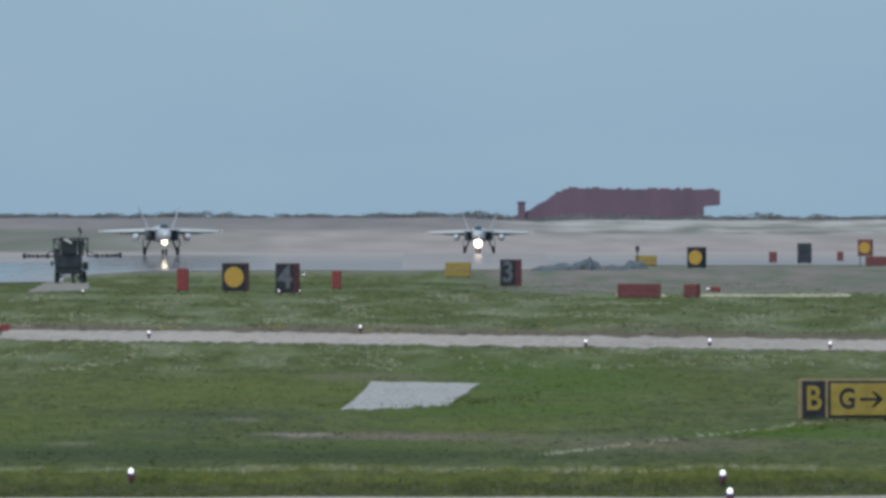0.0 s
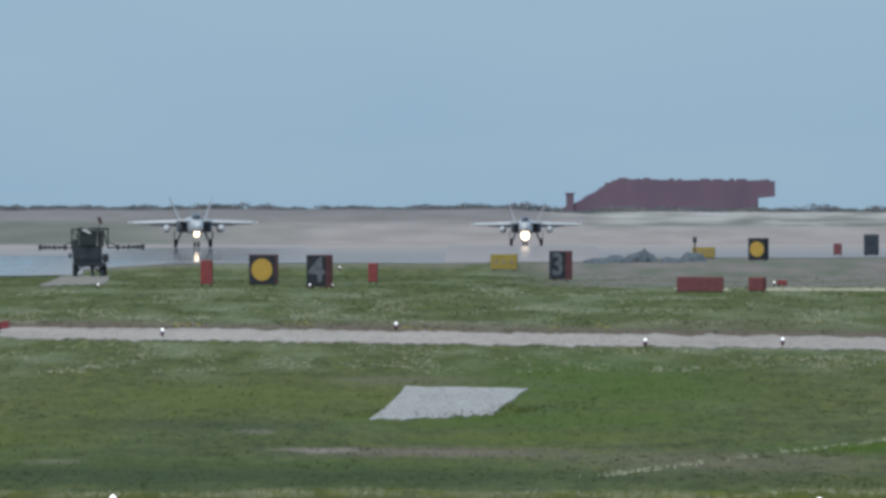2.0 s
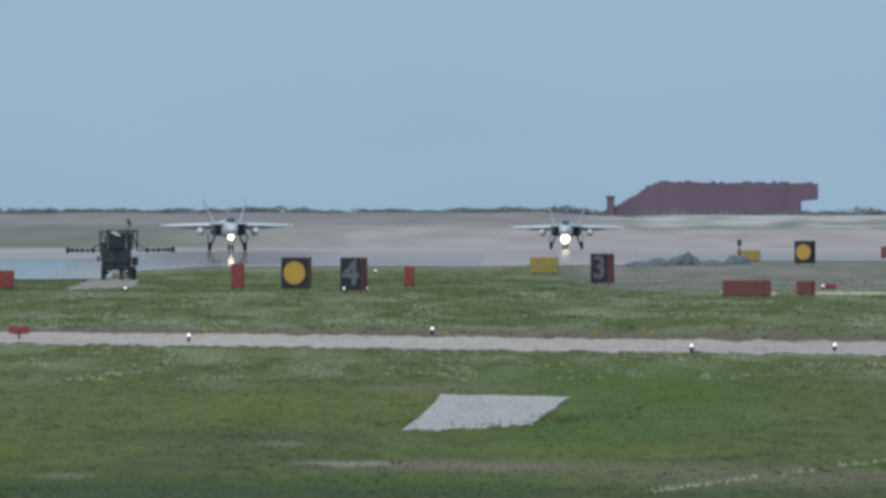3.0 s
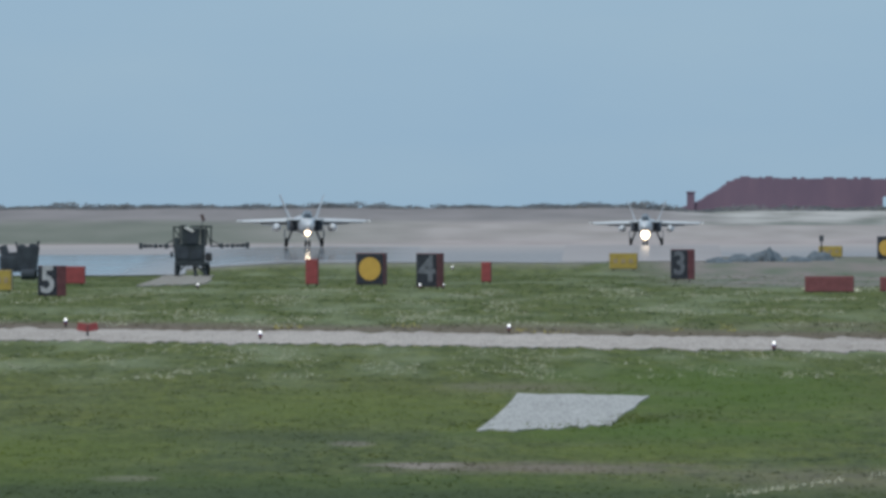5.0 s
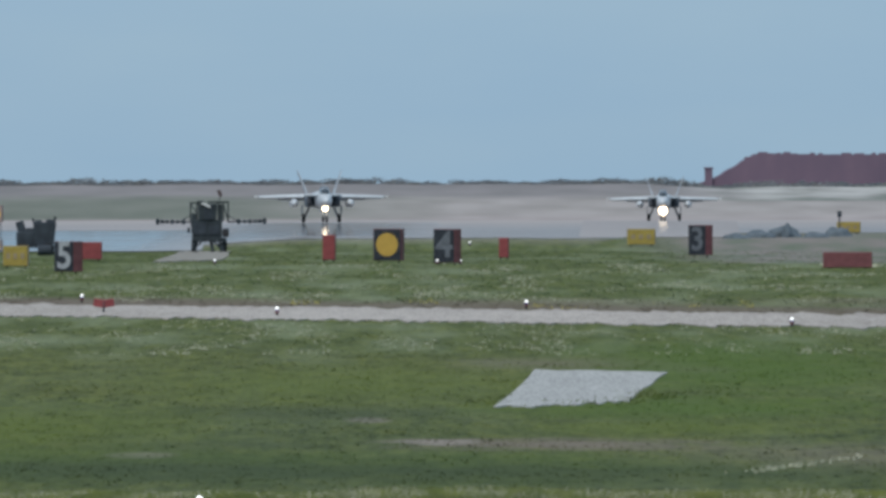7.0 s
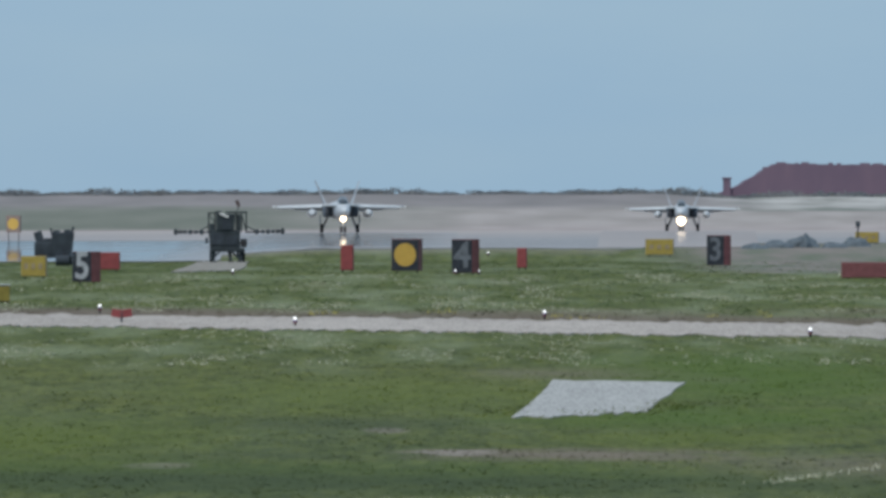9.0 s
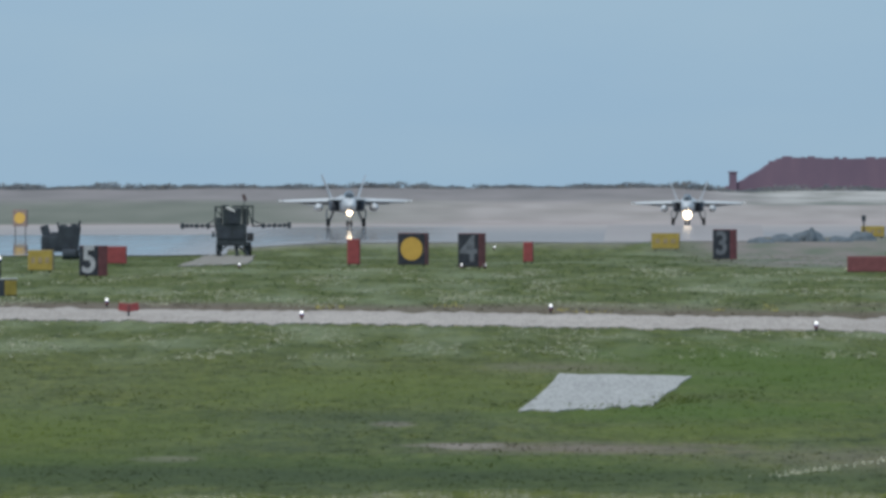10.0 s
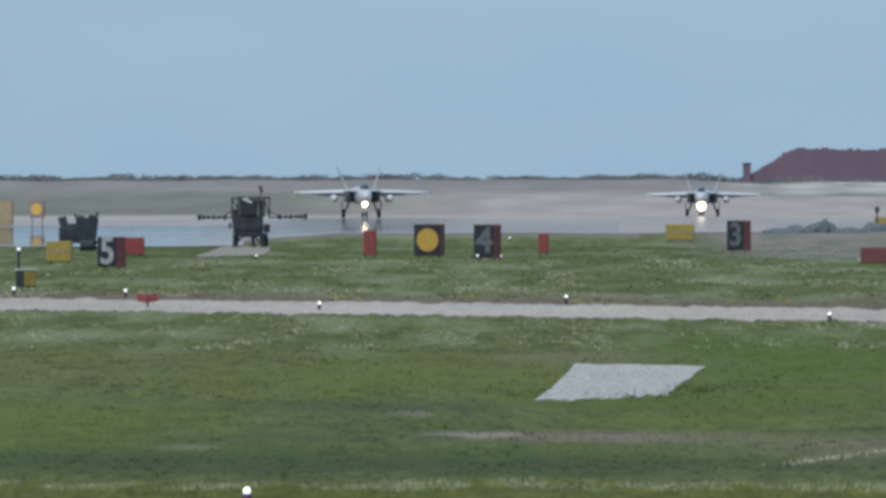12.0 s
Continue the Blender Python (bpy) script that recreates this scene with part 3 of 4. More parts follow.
sign_box("red_sign", "low red sign board beside a disc sign", "sign", (47.40, 945.0, 1.75), 1.9, 0.75, 0.3, 5, M_RED_OLD, M_RED_OLD, legs=0.06, group="red sign boxes")
sign_box("red_sign", "small low red sign plate beside a white light", "sign", (27.62, 730.0, 1.08), 0.55, 0.34, 0.2, 5, M_RED, M_RED, legs=0.06, group="red sign boxes")
YB = "faded yellow direction sign with worn lettering"
sign_box("yellow_sign", YB, "sign", (-19.43, 704.0, 0.97), 1.3, 1.15, 0.3, 12, M_YELLOW_OLD, M_TAN, mark="text_bars", group="yellow direction signs")
sign_box("yellow_sign", YB, "sign", (14.76, 868.0, 1.29), 1.75, 1.1, 0.3, 8, M_YELLOW_OLD, M_TAN, mark="text_bars", group="yellow direction signs")
sign_box("yellow_sign", YB, "sign", (30.07, 945.0, 1.75), 1.6, 0.85, 0.3, 8, M_YELLOW_OLD, M_TAN, mark="text_bars", group="yellow direction signs")
sign_box("yellow_sign", "tall yellow sign, dulled for haze, with a red top", "sign", (-35.57, 1125.0, 1.41), 1.6, 2.1, 0.3, 10, M_YELLOW_HAZY, M_RED_OLD, group="yellow direction signs")


def taxi_sign(place, size):
    """The direction sign beside the near taxiway: B, and G with an arrow."""
    e = thing("taxiway_sign", pose(*place, 0, 0, -4) @ Matrix.Scale(size, 4), "black and yellow taxiway sign reading B and G with arrow", "sign")
    h = 1.10
    part("housing", box(0, 2.50, 0.0, 0.22, 0.06, h, 0.02), M_TAN, e)
    part("panel", box(0.10, 0.70, -0.03, -0.002, 0.10, h - 0.05, 0.01), M_BLACK, e, "black panel")
    part("panel", box(0.78, 2.42, -0.03, -0.002, 0.10, h - 0.05, 0.01), M_BLACK, e, "black frame panel")
    part("yellow_field", box(0.84, 2.36, -0.045, -0.032, 0.16, h - 0.11, 0.008), M_YELLOW_OLD, e)
    part("divider", box(0.71, 0.77, -0.035, -0.004, 0.08, h - 0.03, 0.008), M_TAN, e)
    part("letter_border", box(0.19, 0.61, -0.038, -0.031, 0.24, h - 0.2, 0), M_BLACK, e)
    lettering("B", 0.88, M_YELLOW_OLD, e, 0.40, -0.042, 0.575, 0.85)
    lettering("G", 0.72, M_BLACK, e, 1.27, -0.05, 0.575, 0.85)
    part("arrow_shaft", box(1.60, 2.1, -0.054, -0.046, 0.54, 0.61, 0), M_BLACK, e)
    bm = bmesh.new()
    for s in (1, -1):
        v = [bm.verts.new(p) for p in ((1.9, -0.05, 0.575 + s * 0.2), (1.98, -0.05, 0.575 + s * 0.2), (2.2, -0.05, 0.575), (2.08, -0.05, 0.575))]
        bm.faces.new(v)
    bmesh.ops.solidify(bm, geom=bm.faces[:], thickness=0.008)
    part("arrow_head", bm, M_BLACK, e)
    for x in (0.25, 1.25, 2.25):
        part("leg", rod((x, 0.11, -0.1), (x, 0.11, 0.08), 0.04), M_BLACK, e)
    return e


taxi_sign((17.85, 376.8, -1.24), 1.30)


def edge_light(place, s=1.0, tall=0.0, label="white-domed taxiway edge light on a short stem"):
    e = thing("edge_light", pose(*place), label, "airfield light", "edge lights")
    z = tall
    part("stem", rod((0, 0, -0.1), (0, 0, 0.14 * s + z), 0.045 * s), M_BLACK, e)
    part("collar", rod((0, 0, 0.10 * s + z), (0, 0, 0.2 * s + z), 0.075 * s, 0.085 * s), M_RED_OLD if not tall else M_BLACK, e)
    part("band", rod((0, 0, 0.2 * s + z), (0, 0, 0.25 * s + z), 0.08 * s), M_BLUE, e)
    bm = bmesh.new()
    bmesh.ops.create_uvsphere(bm, u_segments=14, v_segments=8, radius=0.068 * s, matrix=Matrix.Translation((0, 0, 0.29 * s + z)) @ Matrix.Diagonal((1, 1, 1.25, 1)))
    for f in bm.faces:
        f.smooth = True
    part("lens", bm, M_EDGE, e, "bright clear glass lens")
    return e


for x, y in ((-4.05, 287.0), (11.85, 281.0), (11.20, 258.0)):
    edge_light((x, y, land(x, y)), 1.2)
for p in ((-13.50, 592.0, 0.20), (-4.95, 556.6, -0.03), (5.07, 573.0, 0.08), (14.76, 531.8, -0.25), (20.36, 533.0, -0.24), (25.46, 525.9, -0.30), (-18.44, 598.0, 0.25)):
    edge_light(p, 1.0)
for p in ((-9.62, 718.0, 1.06), (2.96, 716.0, 1.04), (4.16, 869.0, 1.32), (27.05, 726.0, 1.08), (1.77, 716.0, 1.04)):
    edge_light(p, 0.8)
edge_light((-20.54, 674.0, 0.77), 1.15, 0.75, "white-domed light on a tall dark stem")


def plate_sign(place):
    e = thing("plate_sign", pose(*place), "small red sign plate on a thin post", "sign")
    part("post", rod((0, 0, -0.1), (0, 0, 0.4), 0.04), M_BLACK, e)
    for sx in (-1, 1):
        leaf = part("plate", box(-0.22, 0.22, -0.03, 0.03, -0.16, 0.16, 0.03), M_RED, e)
        leaf.matrix_basis = pose(sx * 0.2, 0.05, 0.42, 0, -sx * 9, sx * 14)
    part("hinge", box(-0.06, 0.06, -0.05, 0.07, 0.28, 0.50, 0.02), M_RED_OLD, e)


plate_sign((-11.95, 563.0, 0.01))


def junction_box(place):
    e = thing("junction_box", pose(*place, 0, 0, 35), "weathered dark and olive-yellow electrical box in grass", "utility box")
    part("cabinet", box(-0.35, 0.35, -0.3, 0.3, -0.05, 0.75, 0.03), M_SLATE, e)
    part("door", box(-0.31, 0.31, -0.33, -0.303, 0.05, 0.7, 0.01), M_YELLOW_OLD, e)
    part("lid", box(-0.38, 0.38, -0.34, 0.34, 0.75, 0.8, 0.015), M_WHITE, e)


junction_box((-18.66, 623.0, 0.42))


# ---------------------------------------------------------------- optical landing aid
def tapered(x0, x1, y0, y1, z0, z1, in_l, in_r, bevel=0.04):
    """A cabinet whose foot is drawn in by in_l and in_r."""
    bm = box(x0, x1, y0, y1, z0, z1, 0)
    for v in bm.verts:
        if v.co.z < (z0 + z1) / 2:
            v.co.x += in_l if v.co.x < (x0 + x1) / 2 else -in_r
    bmesh.ops.bevel(bm, geom=bm.edges[:], offset=bevel, segments=2, affect="EDGES", profile=0.6)
    return bm


def landing_aid(place):
    e = thing("optical_landing_aid", pose(*place), "dark olive optical landing aid with lamp arms on concrete", "landing aid")
    part("chassis", tapered(-1.10, 1.08, -0.5, 0.7, 0.62, 0.86, 0.12, 0.10), M_OLIVE, e)
    for x, lean, r in ((-0.88, -0.04, 0.13), (-0.72, -0.12, 0.08), (0.12, 0.10, 0.12), (0.62, 0.14, 0.10), (0.84, 0.02, 0.08)):
        leg = part("leg", rod((x, -0.2, 0.74), (x + lean, -0.3, 0.06), r, r * 0.75), M_OLIVE, e)
        part("foot", rod((x + lean, -0.3, -0.02), (x + lean, -0.3, 0.07), 0.16), M_TYRE, leg)
    part("brace", rod((-0.85, -0.25, 0.25), (-0.35, -0.25, 0.72), 0.05), M_OLIVE, e)
    part("brace", rod((0.20, -0.25, 0.72), (0.68, -0.25, 0.22), 0.05), M_OLIVE, e)
    for x in (-0.95, 0.95):
        w = part("wheel", rod((x - 0.12, 0.5, 0.36), (x + 0.12, 0.5, 0.36), 0.36, seg=24), M_TYRE, e)
        part("hub", rod((x - 0.13, 0.5, 0.36), (x + 0.13, 0.5, 0.36), 0.15, seg=16), M_OLIVE, w)
    low = part("lower_cabinet", tapered(-1.15, 0.78, -0.45, 0.55, 0.80, 1.95, 0.14, 0.0, 0.06), M_OLIVE, e)
    part("hatch", box(-0.95, -0.15, -0.49, -0.452, 1.05, 1.75, 0.015), M_SLATE, low)
    part("hatch", box(-0.05, 0.62, -0.49, -0.452, 1.05, 1.60, 0.015), M_SLATE, low)
    part("junction_cover", box(-1.32, -1.16, -0.25, 0.2, 1.15, 1.48, 0.03), M_SLATE, low)
    side = part("side_cabinet", box(0.82, 1.20, -0.4, 0.4, 0.90, 1.42, 0.05), M_SLATE, e)
    part("cable_reel", rod((1.0, -0.47, 1.15), (1.0, -0.40, 1.15), 0.2, seg=20), M_TYRE, side)
    lens = part("lens_box", tapered(-0.66, 0.50, -0.5, 0.3, 1.90, 2.92, 0.0, 0.06, 0.07), M_OLIVE, e)
    for k in range(5):
        part("lens_cell", box(-0.30, 0.22, -0.54, -0.505, 1.98 + k * 0.17, 2.12 + k * 0.17, 0.01), M_SLATE, lens)
    shade = part("source_light", box(-0.30, 0.30, -0.62, -0.53, -0.06, 0.06, 0.02), M_WHITE, lens, "pale hooded lens at the top")
    shade.matrix_basis = pose(-0.18, 0, 2.84, 0, 24)
    for x, top in ((-1.12, 2.98), (-0.74, 3.04), (0.56, 3.02), (0.86, 2.96), (1.16, 2.98)):
        part("upright", rod((x, -0.1, 1.85), (x, -0.1, top), 0.045), M_OLIVE, e)
    part("top_rail", box(-1.17, -0.62, -0.16, -0.04, 2.93, 3.02, 0.02), M_OLIVE, e)
    part("top_rail", box(-0.10, 1.22, -0.16, -0.04, 2.96, 3.07, 0.02), M_OLIVE, e)
    part("hood", box(-0.70, -0.30, -0.55, 0.25, 2.92, 3.10, 0.05), M_OLIVE, e)
    part("wave_off_panel", box(-1.06, -0.78, -0.3, 0.0, 1.95, 2.35, 0.03), M_OLIVE, e)
    part("wave_off_panel", box(0.58, 0.80, -0.3, 0.0, 1.80, 2.90, 0.03), M_OLIVE, e)
    part("strut", rod((0.88, -0.1, 2.9), (1.14, -0.1, 1.9), 0.035), M_OLIVE, e)
    part("strut", rod((-1.10, -0.1, 2.9), (-0.76, -0.1, 2.4), 0.035), M_OLIVE, e)
    for s, reach, tilt in ((-1, 3.25, 0.5), (1, 3.5, 1.0)):
        arm = part("datum_arm", box(min(s * 1.1, s * reach), max(s * 1.1, s * reach), -0.05, 0.05, -0.045, 0.045, 0.02), M_OLIVE, e)
        arm.matrix_basis = pose(0, 0, 1.80, 0, -s * tilt)
        for k, (off, h) in enumerate(((0.14, 0.17), (0.42, 0.11), (0.70, 0.10), (1.02, 0.12), (1.34, 0.09), (1.70, 0.14))):
            x = s * (reach - off)
            part("datum_lamp", box(x - 0.11, x + 0.11, -0.2, 0.1, -h, h + 0.02, 0.04), M_SLATE, arm)
        part("arm_stay", rod((s * 1.1, 0, 0.42), (s * 1.75, 0, 0.04), 0.03), M_OLIVE, arm)
    part("mast", rod((0.5, 0, 2.9), (0.72, 0, 3.40), 0.022), M_OLIVE, e)
    vane = part("wind_vane", box(-0.1, 0.1, -0.03, 0.03, 0.0, 0.42, 0.04), M_VANE, e, "dull brown vane")
    vane.matrix_basis = pose(0.72, 0, 3.36, 0, -20)


landing_aid((-11.76, 850.0, 1.09))


def generator(place):
    e = thing("generator_trailer", pose(*place), "dark slate generator trailer parked behind the grass", "trailer")
    part("bed", box(-1.15, 1.15, -0.7, 0.7, 0.45, 0.6, 0.03), M_SLATE, e)
    part("engine_cover", tapered(-0.12, 1.22, -0.65, 0.65, 0.6, 1.98, 0.0, 0.16, 0.10), M_SLATE, e)
    part("tank", tapered(-1.12, -0.05, -0.6, 0.6, 0.55, 1.42, 0.0, 0.0, 0.12), M_SLATE, e)
    hood = part("control_box", box(-0.24, 0.24, -0.35, 0.35, -0.36, 0.36, 0.06), M_SLATE, e)
    hood.matrix_basis = pose(-0.86, 0, 1.66, 0, -16)
    part("link_panel", box(-0.55, -0.05, -0.5, 0.5, 1.25, 1.62, 0.08), M_SLATE, e)
    part("louvre", box(-0.02, 0.36, -0.5, 0.5, 1.92, 2.08, 0.05), M_SLATE, e)
    part("cap", box(0.62, 1.02, -0.3, 0.3, 1.94, 2.12, 0.05), M_SLATE, e)
    part("exhaust", rod((1.08, 0, 1.9), (1.16, 0, 2.28), 0.07), M_SLATE, e)
    part("lifting_eye", rod((-0.1, 0, 1.9), (-0.16, 0, 2.2), 0.06), M_SLATE, e)
    part("drawbar", rod((1.1, -0.2, 0.52), (1.75, -0.3, 0.18), 0.07), M_SLATE, e)
    part("fuel_drum", rod((0.15, -0.9, 0.32), (0.95, -0.9, 0.32), 0.32, seg=20), M_SLATE, e)
    for x in (-0.7, 0.7):
        w = part("wheel", rod((x, -0.78, 0.36), (x, -0.55, 0.36), 0.36, seg=24), M_TYRE, e)
        part("hub", rod((x, -0.8, 0.36), (x, -0.54, 0.36), 0.14, seg=16), M_SLATE, w)
    for x in (-1.0, 1.0):
        part("jack", rod((x, 0.5, -0.05), (x, 0.5, 0.5), 0.07), M_SLATE, e)


generator((-21.60, 824.0, 1.02))


def covered_heap(place, w, h, seed, label="blue-grey tarpaulin over low ground equipment"):
    bm = bmesh.new()
    bmesh.ops.create_icosphere(bm, subdivisions=4, radius=1)
    for v in bm.verts:
        d = 1 + 0.22 * noise.noise(v.co * 1.5 + Vector((seed, 0, 0))) + 0.07 * noise.noise(v.co * 3.5 + Vector((0, seed, 0)))
        v.co = Vector((v.co.x * w / 2 * d, v.co.y * 0.9 * d, max(-0.1, v.co.z * h * d)))
    for f in bm.faces:
        f.smooth = True
    ob = part("covered_equipment", bm, M_TARP)
    ob.matrix_basis = pose(*place)
    tagged(ob, label, "equipment", "covered equipment")


covered_heap((21.00, 884.0, 1.62), 1.8, 0.42, 1.0)
covered_heap((22.50, 886.0, 1.66), 2.0, 0.56, 4.0)
covered_heap((24.35, 895.0, 1.70), 2.3, 0.72, 7.0)
covered_heap((24.50, 893.0, 1.75), 0.7, 0.88, 15.0, "peaked blue-grey tarpaulin over ground equipment")
covered_heap((26.15, 887.0, 1.66), 1.8, 0.46, 9.0)
covered_heap((28.10, 905.0, 1.68), 2.0, 0.66, 12.0)


def marker_post(place, h):
    e = thing("marker_post", pose(*place), "thin dark marker post beside covered equipment", "post", "marker posts")
    part("pole", rod((0, 0, -0.2), (0, 0, h), 0.05), M_SLATE, e)
    part("head", box(-0.14, 0.14, -0.06, 0.06, h - 0.35, h + 0.05, 0.03), M_SLATE, e)


marker_post((29.0, 930.0, 1.75), 1.55)


# ---------------------------------------------------------------- jets
def plate(pts, thick):
    """A thin tapered surface from its outline (x, y, z), thick at the root."""
    bm = bmesh.new()
    top = [bm.verts.new((x, y, z + t)) for (x, y, z), t in zip(pts, thick)]
    low = [bm.verts.new((x, y, z - t)) for (x, y, z), t in zip(pts, thick)]
    k = len(pts)
    bm.faces.new(top)
    bm.faces.new(low[::-1])
    for i in range(k):
        bm.faces.new((top[i], low[i], low[(i + 1) % k], top[(i + 1) % k]))
    return bm


def fin(pts, thick):
    bm = bmesh.new()
    a = [bm.verts.new((x - t, y, z)) for (x, y, z), t in zip(pts, thick)]
    b = [bm.verts.new((x + t, y, z)) for (x, y, z), t in zip(pts, thick)]
    k = len(pts)
    bm.faces.new(a)
    bm.faces.new(b[::-1])
    for i in range(k):
        bm.faces.new((a[i], b[i], b[(i + 1) % k], a[(i + 1) % k]))
    return bm


def jet(m, label, lamp):
    e = thing("fighter_jet", m, label, "fighter jet", "fighter jets on the runway")
    body = [ring(-8.5, 0, 1.92, 0.04, 0.04), ring(-8.0, 0, 1.92, 0.24, 0.22), ring(-7.0, 0, 1.95, 0.45, 0.42), ring(-5.6, 0, 2.0, 0.60, 0.60),
            ring(-3.8, 0, 2.02, 0.68, 0.74), ring(-1.8, 0, 2.05, 0.74, 0.80), ring(0.2, 0, 2.02, 0.95, 0.82), ring(3.0, 0, 1.98, 1.25, 0.74),
            ring(5.8, 0, 1.95, 1.2, 0.62), ring(8.0, 0, 1.95, 1.05, 0.5)]
    part("fuselage", loft(body), M_JET_PALE, e)
    canopy = part("canopy", loft([ring(-6.0, 0, 2.45, 0.1, 0.05), ring(-5.3, 0, 2.6, 0.36, 0.36), ring(-4.2, 0, 2.7, 0.44, 0.52),
                                  ring(-3.0, 0, 2.7, 0.42, 0.46), ring(-1.6, 0, 2.68, 0.2, 0.2)]), M_GLASS, e, "dark tinted canopy")
    part("windscreen_frame", loft([ring(-5.02, 0, 2.64, 0.41, 0.43), ring(-4.94, 0, 2.64, 0.42, 0.45)]), M_JET, canopy)
    for s in (-1, 1):
        intake = part("intake", loft([ring(-1.5, s * 1.12, 1.85, 0.42, 0.46, power=5), ring(0.5, s * 1.15, 1.88, 0.46, 0.5, power=5),
                                      ring(4.5, s * 0.8, 1.9, 0.4, 0.45, power=4)]), M_JET_DARK, e)
        part("intake_mouth", loft([ring(-1.53, s * 1.12, 1.85, 0.35, 0.39, power=5), ring(-1.50, s * 1.12, 1.85, 0.36, 0.40, power=5)]), M_INTAKE, intake)
        part("leading_edge_extension", plate([(s * 0.5, -5.2, 2.42), (s * 0.95, -3.4, 2.42), (s * 1.5, -1.0, 2.42), (s * 1.75, 0.6, 2.42), (s * 0.5, 1.0, 2.45)],
                                             [0.02, 0.03, 0.03, 0.04, 0.06]), M_JET_PALE, e)
        # flaps droop, and their pale grey also carries the glint along the wing
        wing = part("wing", plate([(s * 1.0, 0.3, 2.42), (s * 5.6, 2.6, 2.34), (s * 5.6, 4.3, 2.32), (s * 1.0, 4.7, 2.40)], [0.17, 0.05, 0.03, 0.06]), M_JET_PALE, e)
        part("flap", plate([(s * 1.3, 4.72, 2.38), (s * 3.9, 4.5, 2.34), (s * 3.9, 4.95, 2.0), (s * 1.3, 5.2, 1.94)], [0.05, 0.04, 0.015, 0.015]), M_JET_PALE, wing)
        part("aileron", plate([(s * 3.95, 4.5, 2.34), (s * 5.5, 4.32, 2.32), (s * 5.5, 4.7, 2.12), (s * 3.95, 4.95, 2.08)], [0.04, 0.03, 0.015, 0.015]), M_JET_PALE, wing)
        part("leading_edge_flap", plate([(s * 1.5, 0.0, 2.28), (s * 5.6, 2.15, 2.22), (s * 5.6, 2.6, 2.34), (s * 1.5, 0.5, 2.42)], [0.02, 0.02, 0.05, 0.12]), M_JET_PALE, wing)
        part("tip_rail", rod((s * 5.68, 1.9, 2.32), (s * 5.68, 4.7, 2.32), 0.07), M_JET, wing)
        part("tip_missile", rod((s * 5.84, 1.3, 2.30), (s * 5.84, 4.3, 2.30), 0.09), M_WHITE, wing)
        part("pylon", box(s * 2.5 - 0.06, s * 2.5 + 0.06, 0.9, 3.2, 1.95, 2.36, 0.02), M_JET, wing)
        part("drop_tank", loft([ring(-1.3, s * 2.5, 1.72, 0.03, 0.03, 14), ring(-0.6, s * 2.5, 1.72, 0.28, 0.28, 14, 2), ring(0.4, s * 2.5, 1.72, 0.38, 0.38, 14, 2),
                                ring(2.6, s * 2.5, 1.72, 0.38, 0.38, 14, 2), ring(3.9, s * 2.5, 1.72, 0.04, 0.04, 14)]), M_JET_PALE, e, "pale drop tank")
        part("outer_pylon", box(s * 3.9 - 0.05, s * 3.9 + 0.05, 1.9, 3.5, 2.0, 2.32, 0.02), M_JET, wing)
        part("tail_fin", fin([(s * 1.15, 3.5, 2.45), (s * 1.15, 6.3, 2.4), (s * 1.98, 7.0, 4.62), (s * 1.98, 5.6, 4.66)], [0.09, 0.05, 0.02, 0.03]), M_JET, e)
        part("tailplane", plate([(s * 1.1, 6.1, 2.0), (s * 3.2, 8.0, 1.9), (s * 3.2, 8.9, 1.9), (s * 1.1, 8.5, 2.0)], [0.06, 0.02, 0.01, 0.03]), M_JET, e)
        part("nozzle", loft([ring(7.9, s * 0.5, 1.95, 0.46, 0.46, 16, 2), ring(8.7, s * 0.5, 1.95, 0.38, 0.38, 16, 2)]), M_INTAKE, e)
        gear = part("main_gear", rod((s * 1.05, 1.6, 1.5), (s * 1.5, 2.0, 0.42), 0.11), M_STRUT, e)
        part("wheel", rod((s * 1.45, 2.0, 0.38), (s * 1.75, 2.0, 0.38), 0.38, seg=24), M_TYRE, gear)
        part("hub", rod((s * 1.44, 2.0, 0.38), (s * 1.76, 2.0, 0.38), 0.17, seg=16), M_STRUT, gear)
        part("gear_door", box(s * 1.75 - 0.03, s * 1.75 + 0.03, 0.6, 2.4, 0.75, 1.55, 0.01), M_JET_DARK, e)
    nose = part("nose_gear", rod((0, -4.4, 1.5), (0, -4.75, 0.3), 0.09), M_STRUT, e)
    for s in (-1, 1):
        part("wheel", rod((s * 0.08, -4.75, 0.28), (s * 0.26, -4.75, 0.28), 0.28, seg=20), M_TYRE, nose)
    part("gear_door", box(-0.42, -0.36, -4.9, -3.6, 0.85, 1.5, 0.01), M_JET, e)
    part("gear_door", box(0.36, 0.42, -4.9, -3.6, 0.85, 1.5, 0.01), M_JET, e)
    # lens is oversized, so the lamp's glare is built into its shape
    bm = bmesh.new()
    bmesh.ops.create_uvsphere(bm, u_segments=20, v_segments=12, radius=lamp, matrix=Matrix.Translation((0, -5.15, 1.48 - lamp * 0.9)) @ Matrix.Diagonal((1, 0.3, 1.1, 1)))
    part("landing_lamp", bm, M_LANDING, nose, "glowing warm landing light")
    return e


jet(pose(-7.25, 1250, 1.78, 0, 0, 3), "light grey twin-tail fighter jet mirrored in the runway mirage", 0.24)
jet(pose(27.0, 1450, 1.33, 0, 0, -2), "light grey twin-tail fighter jet with a bright landing light", 0.42)


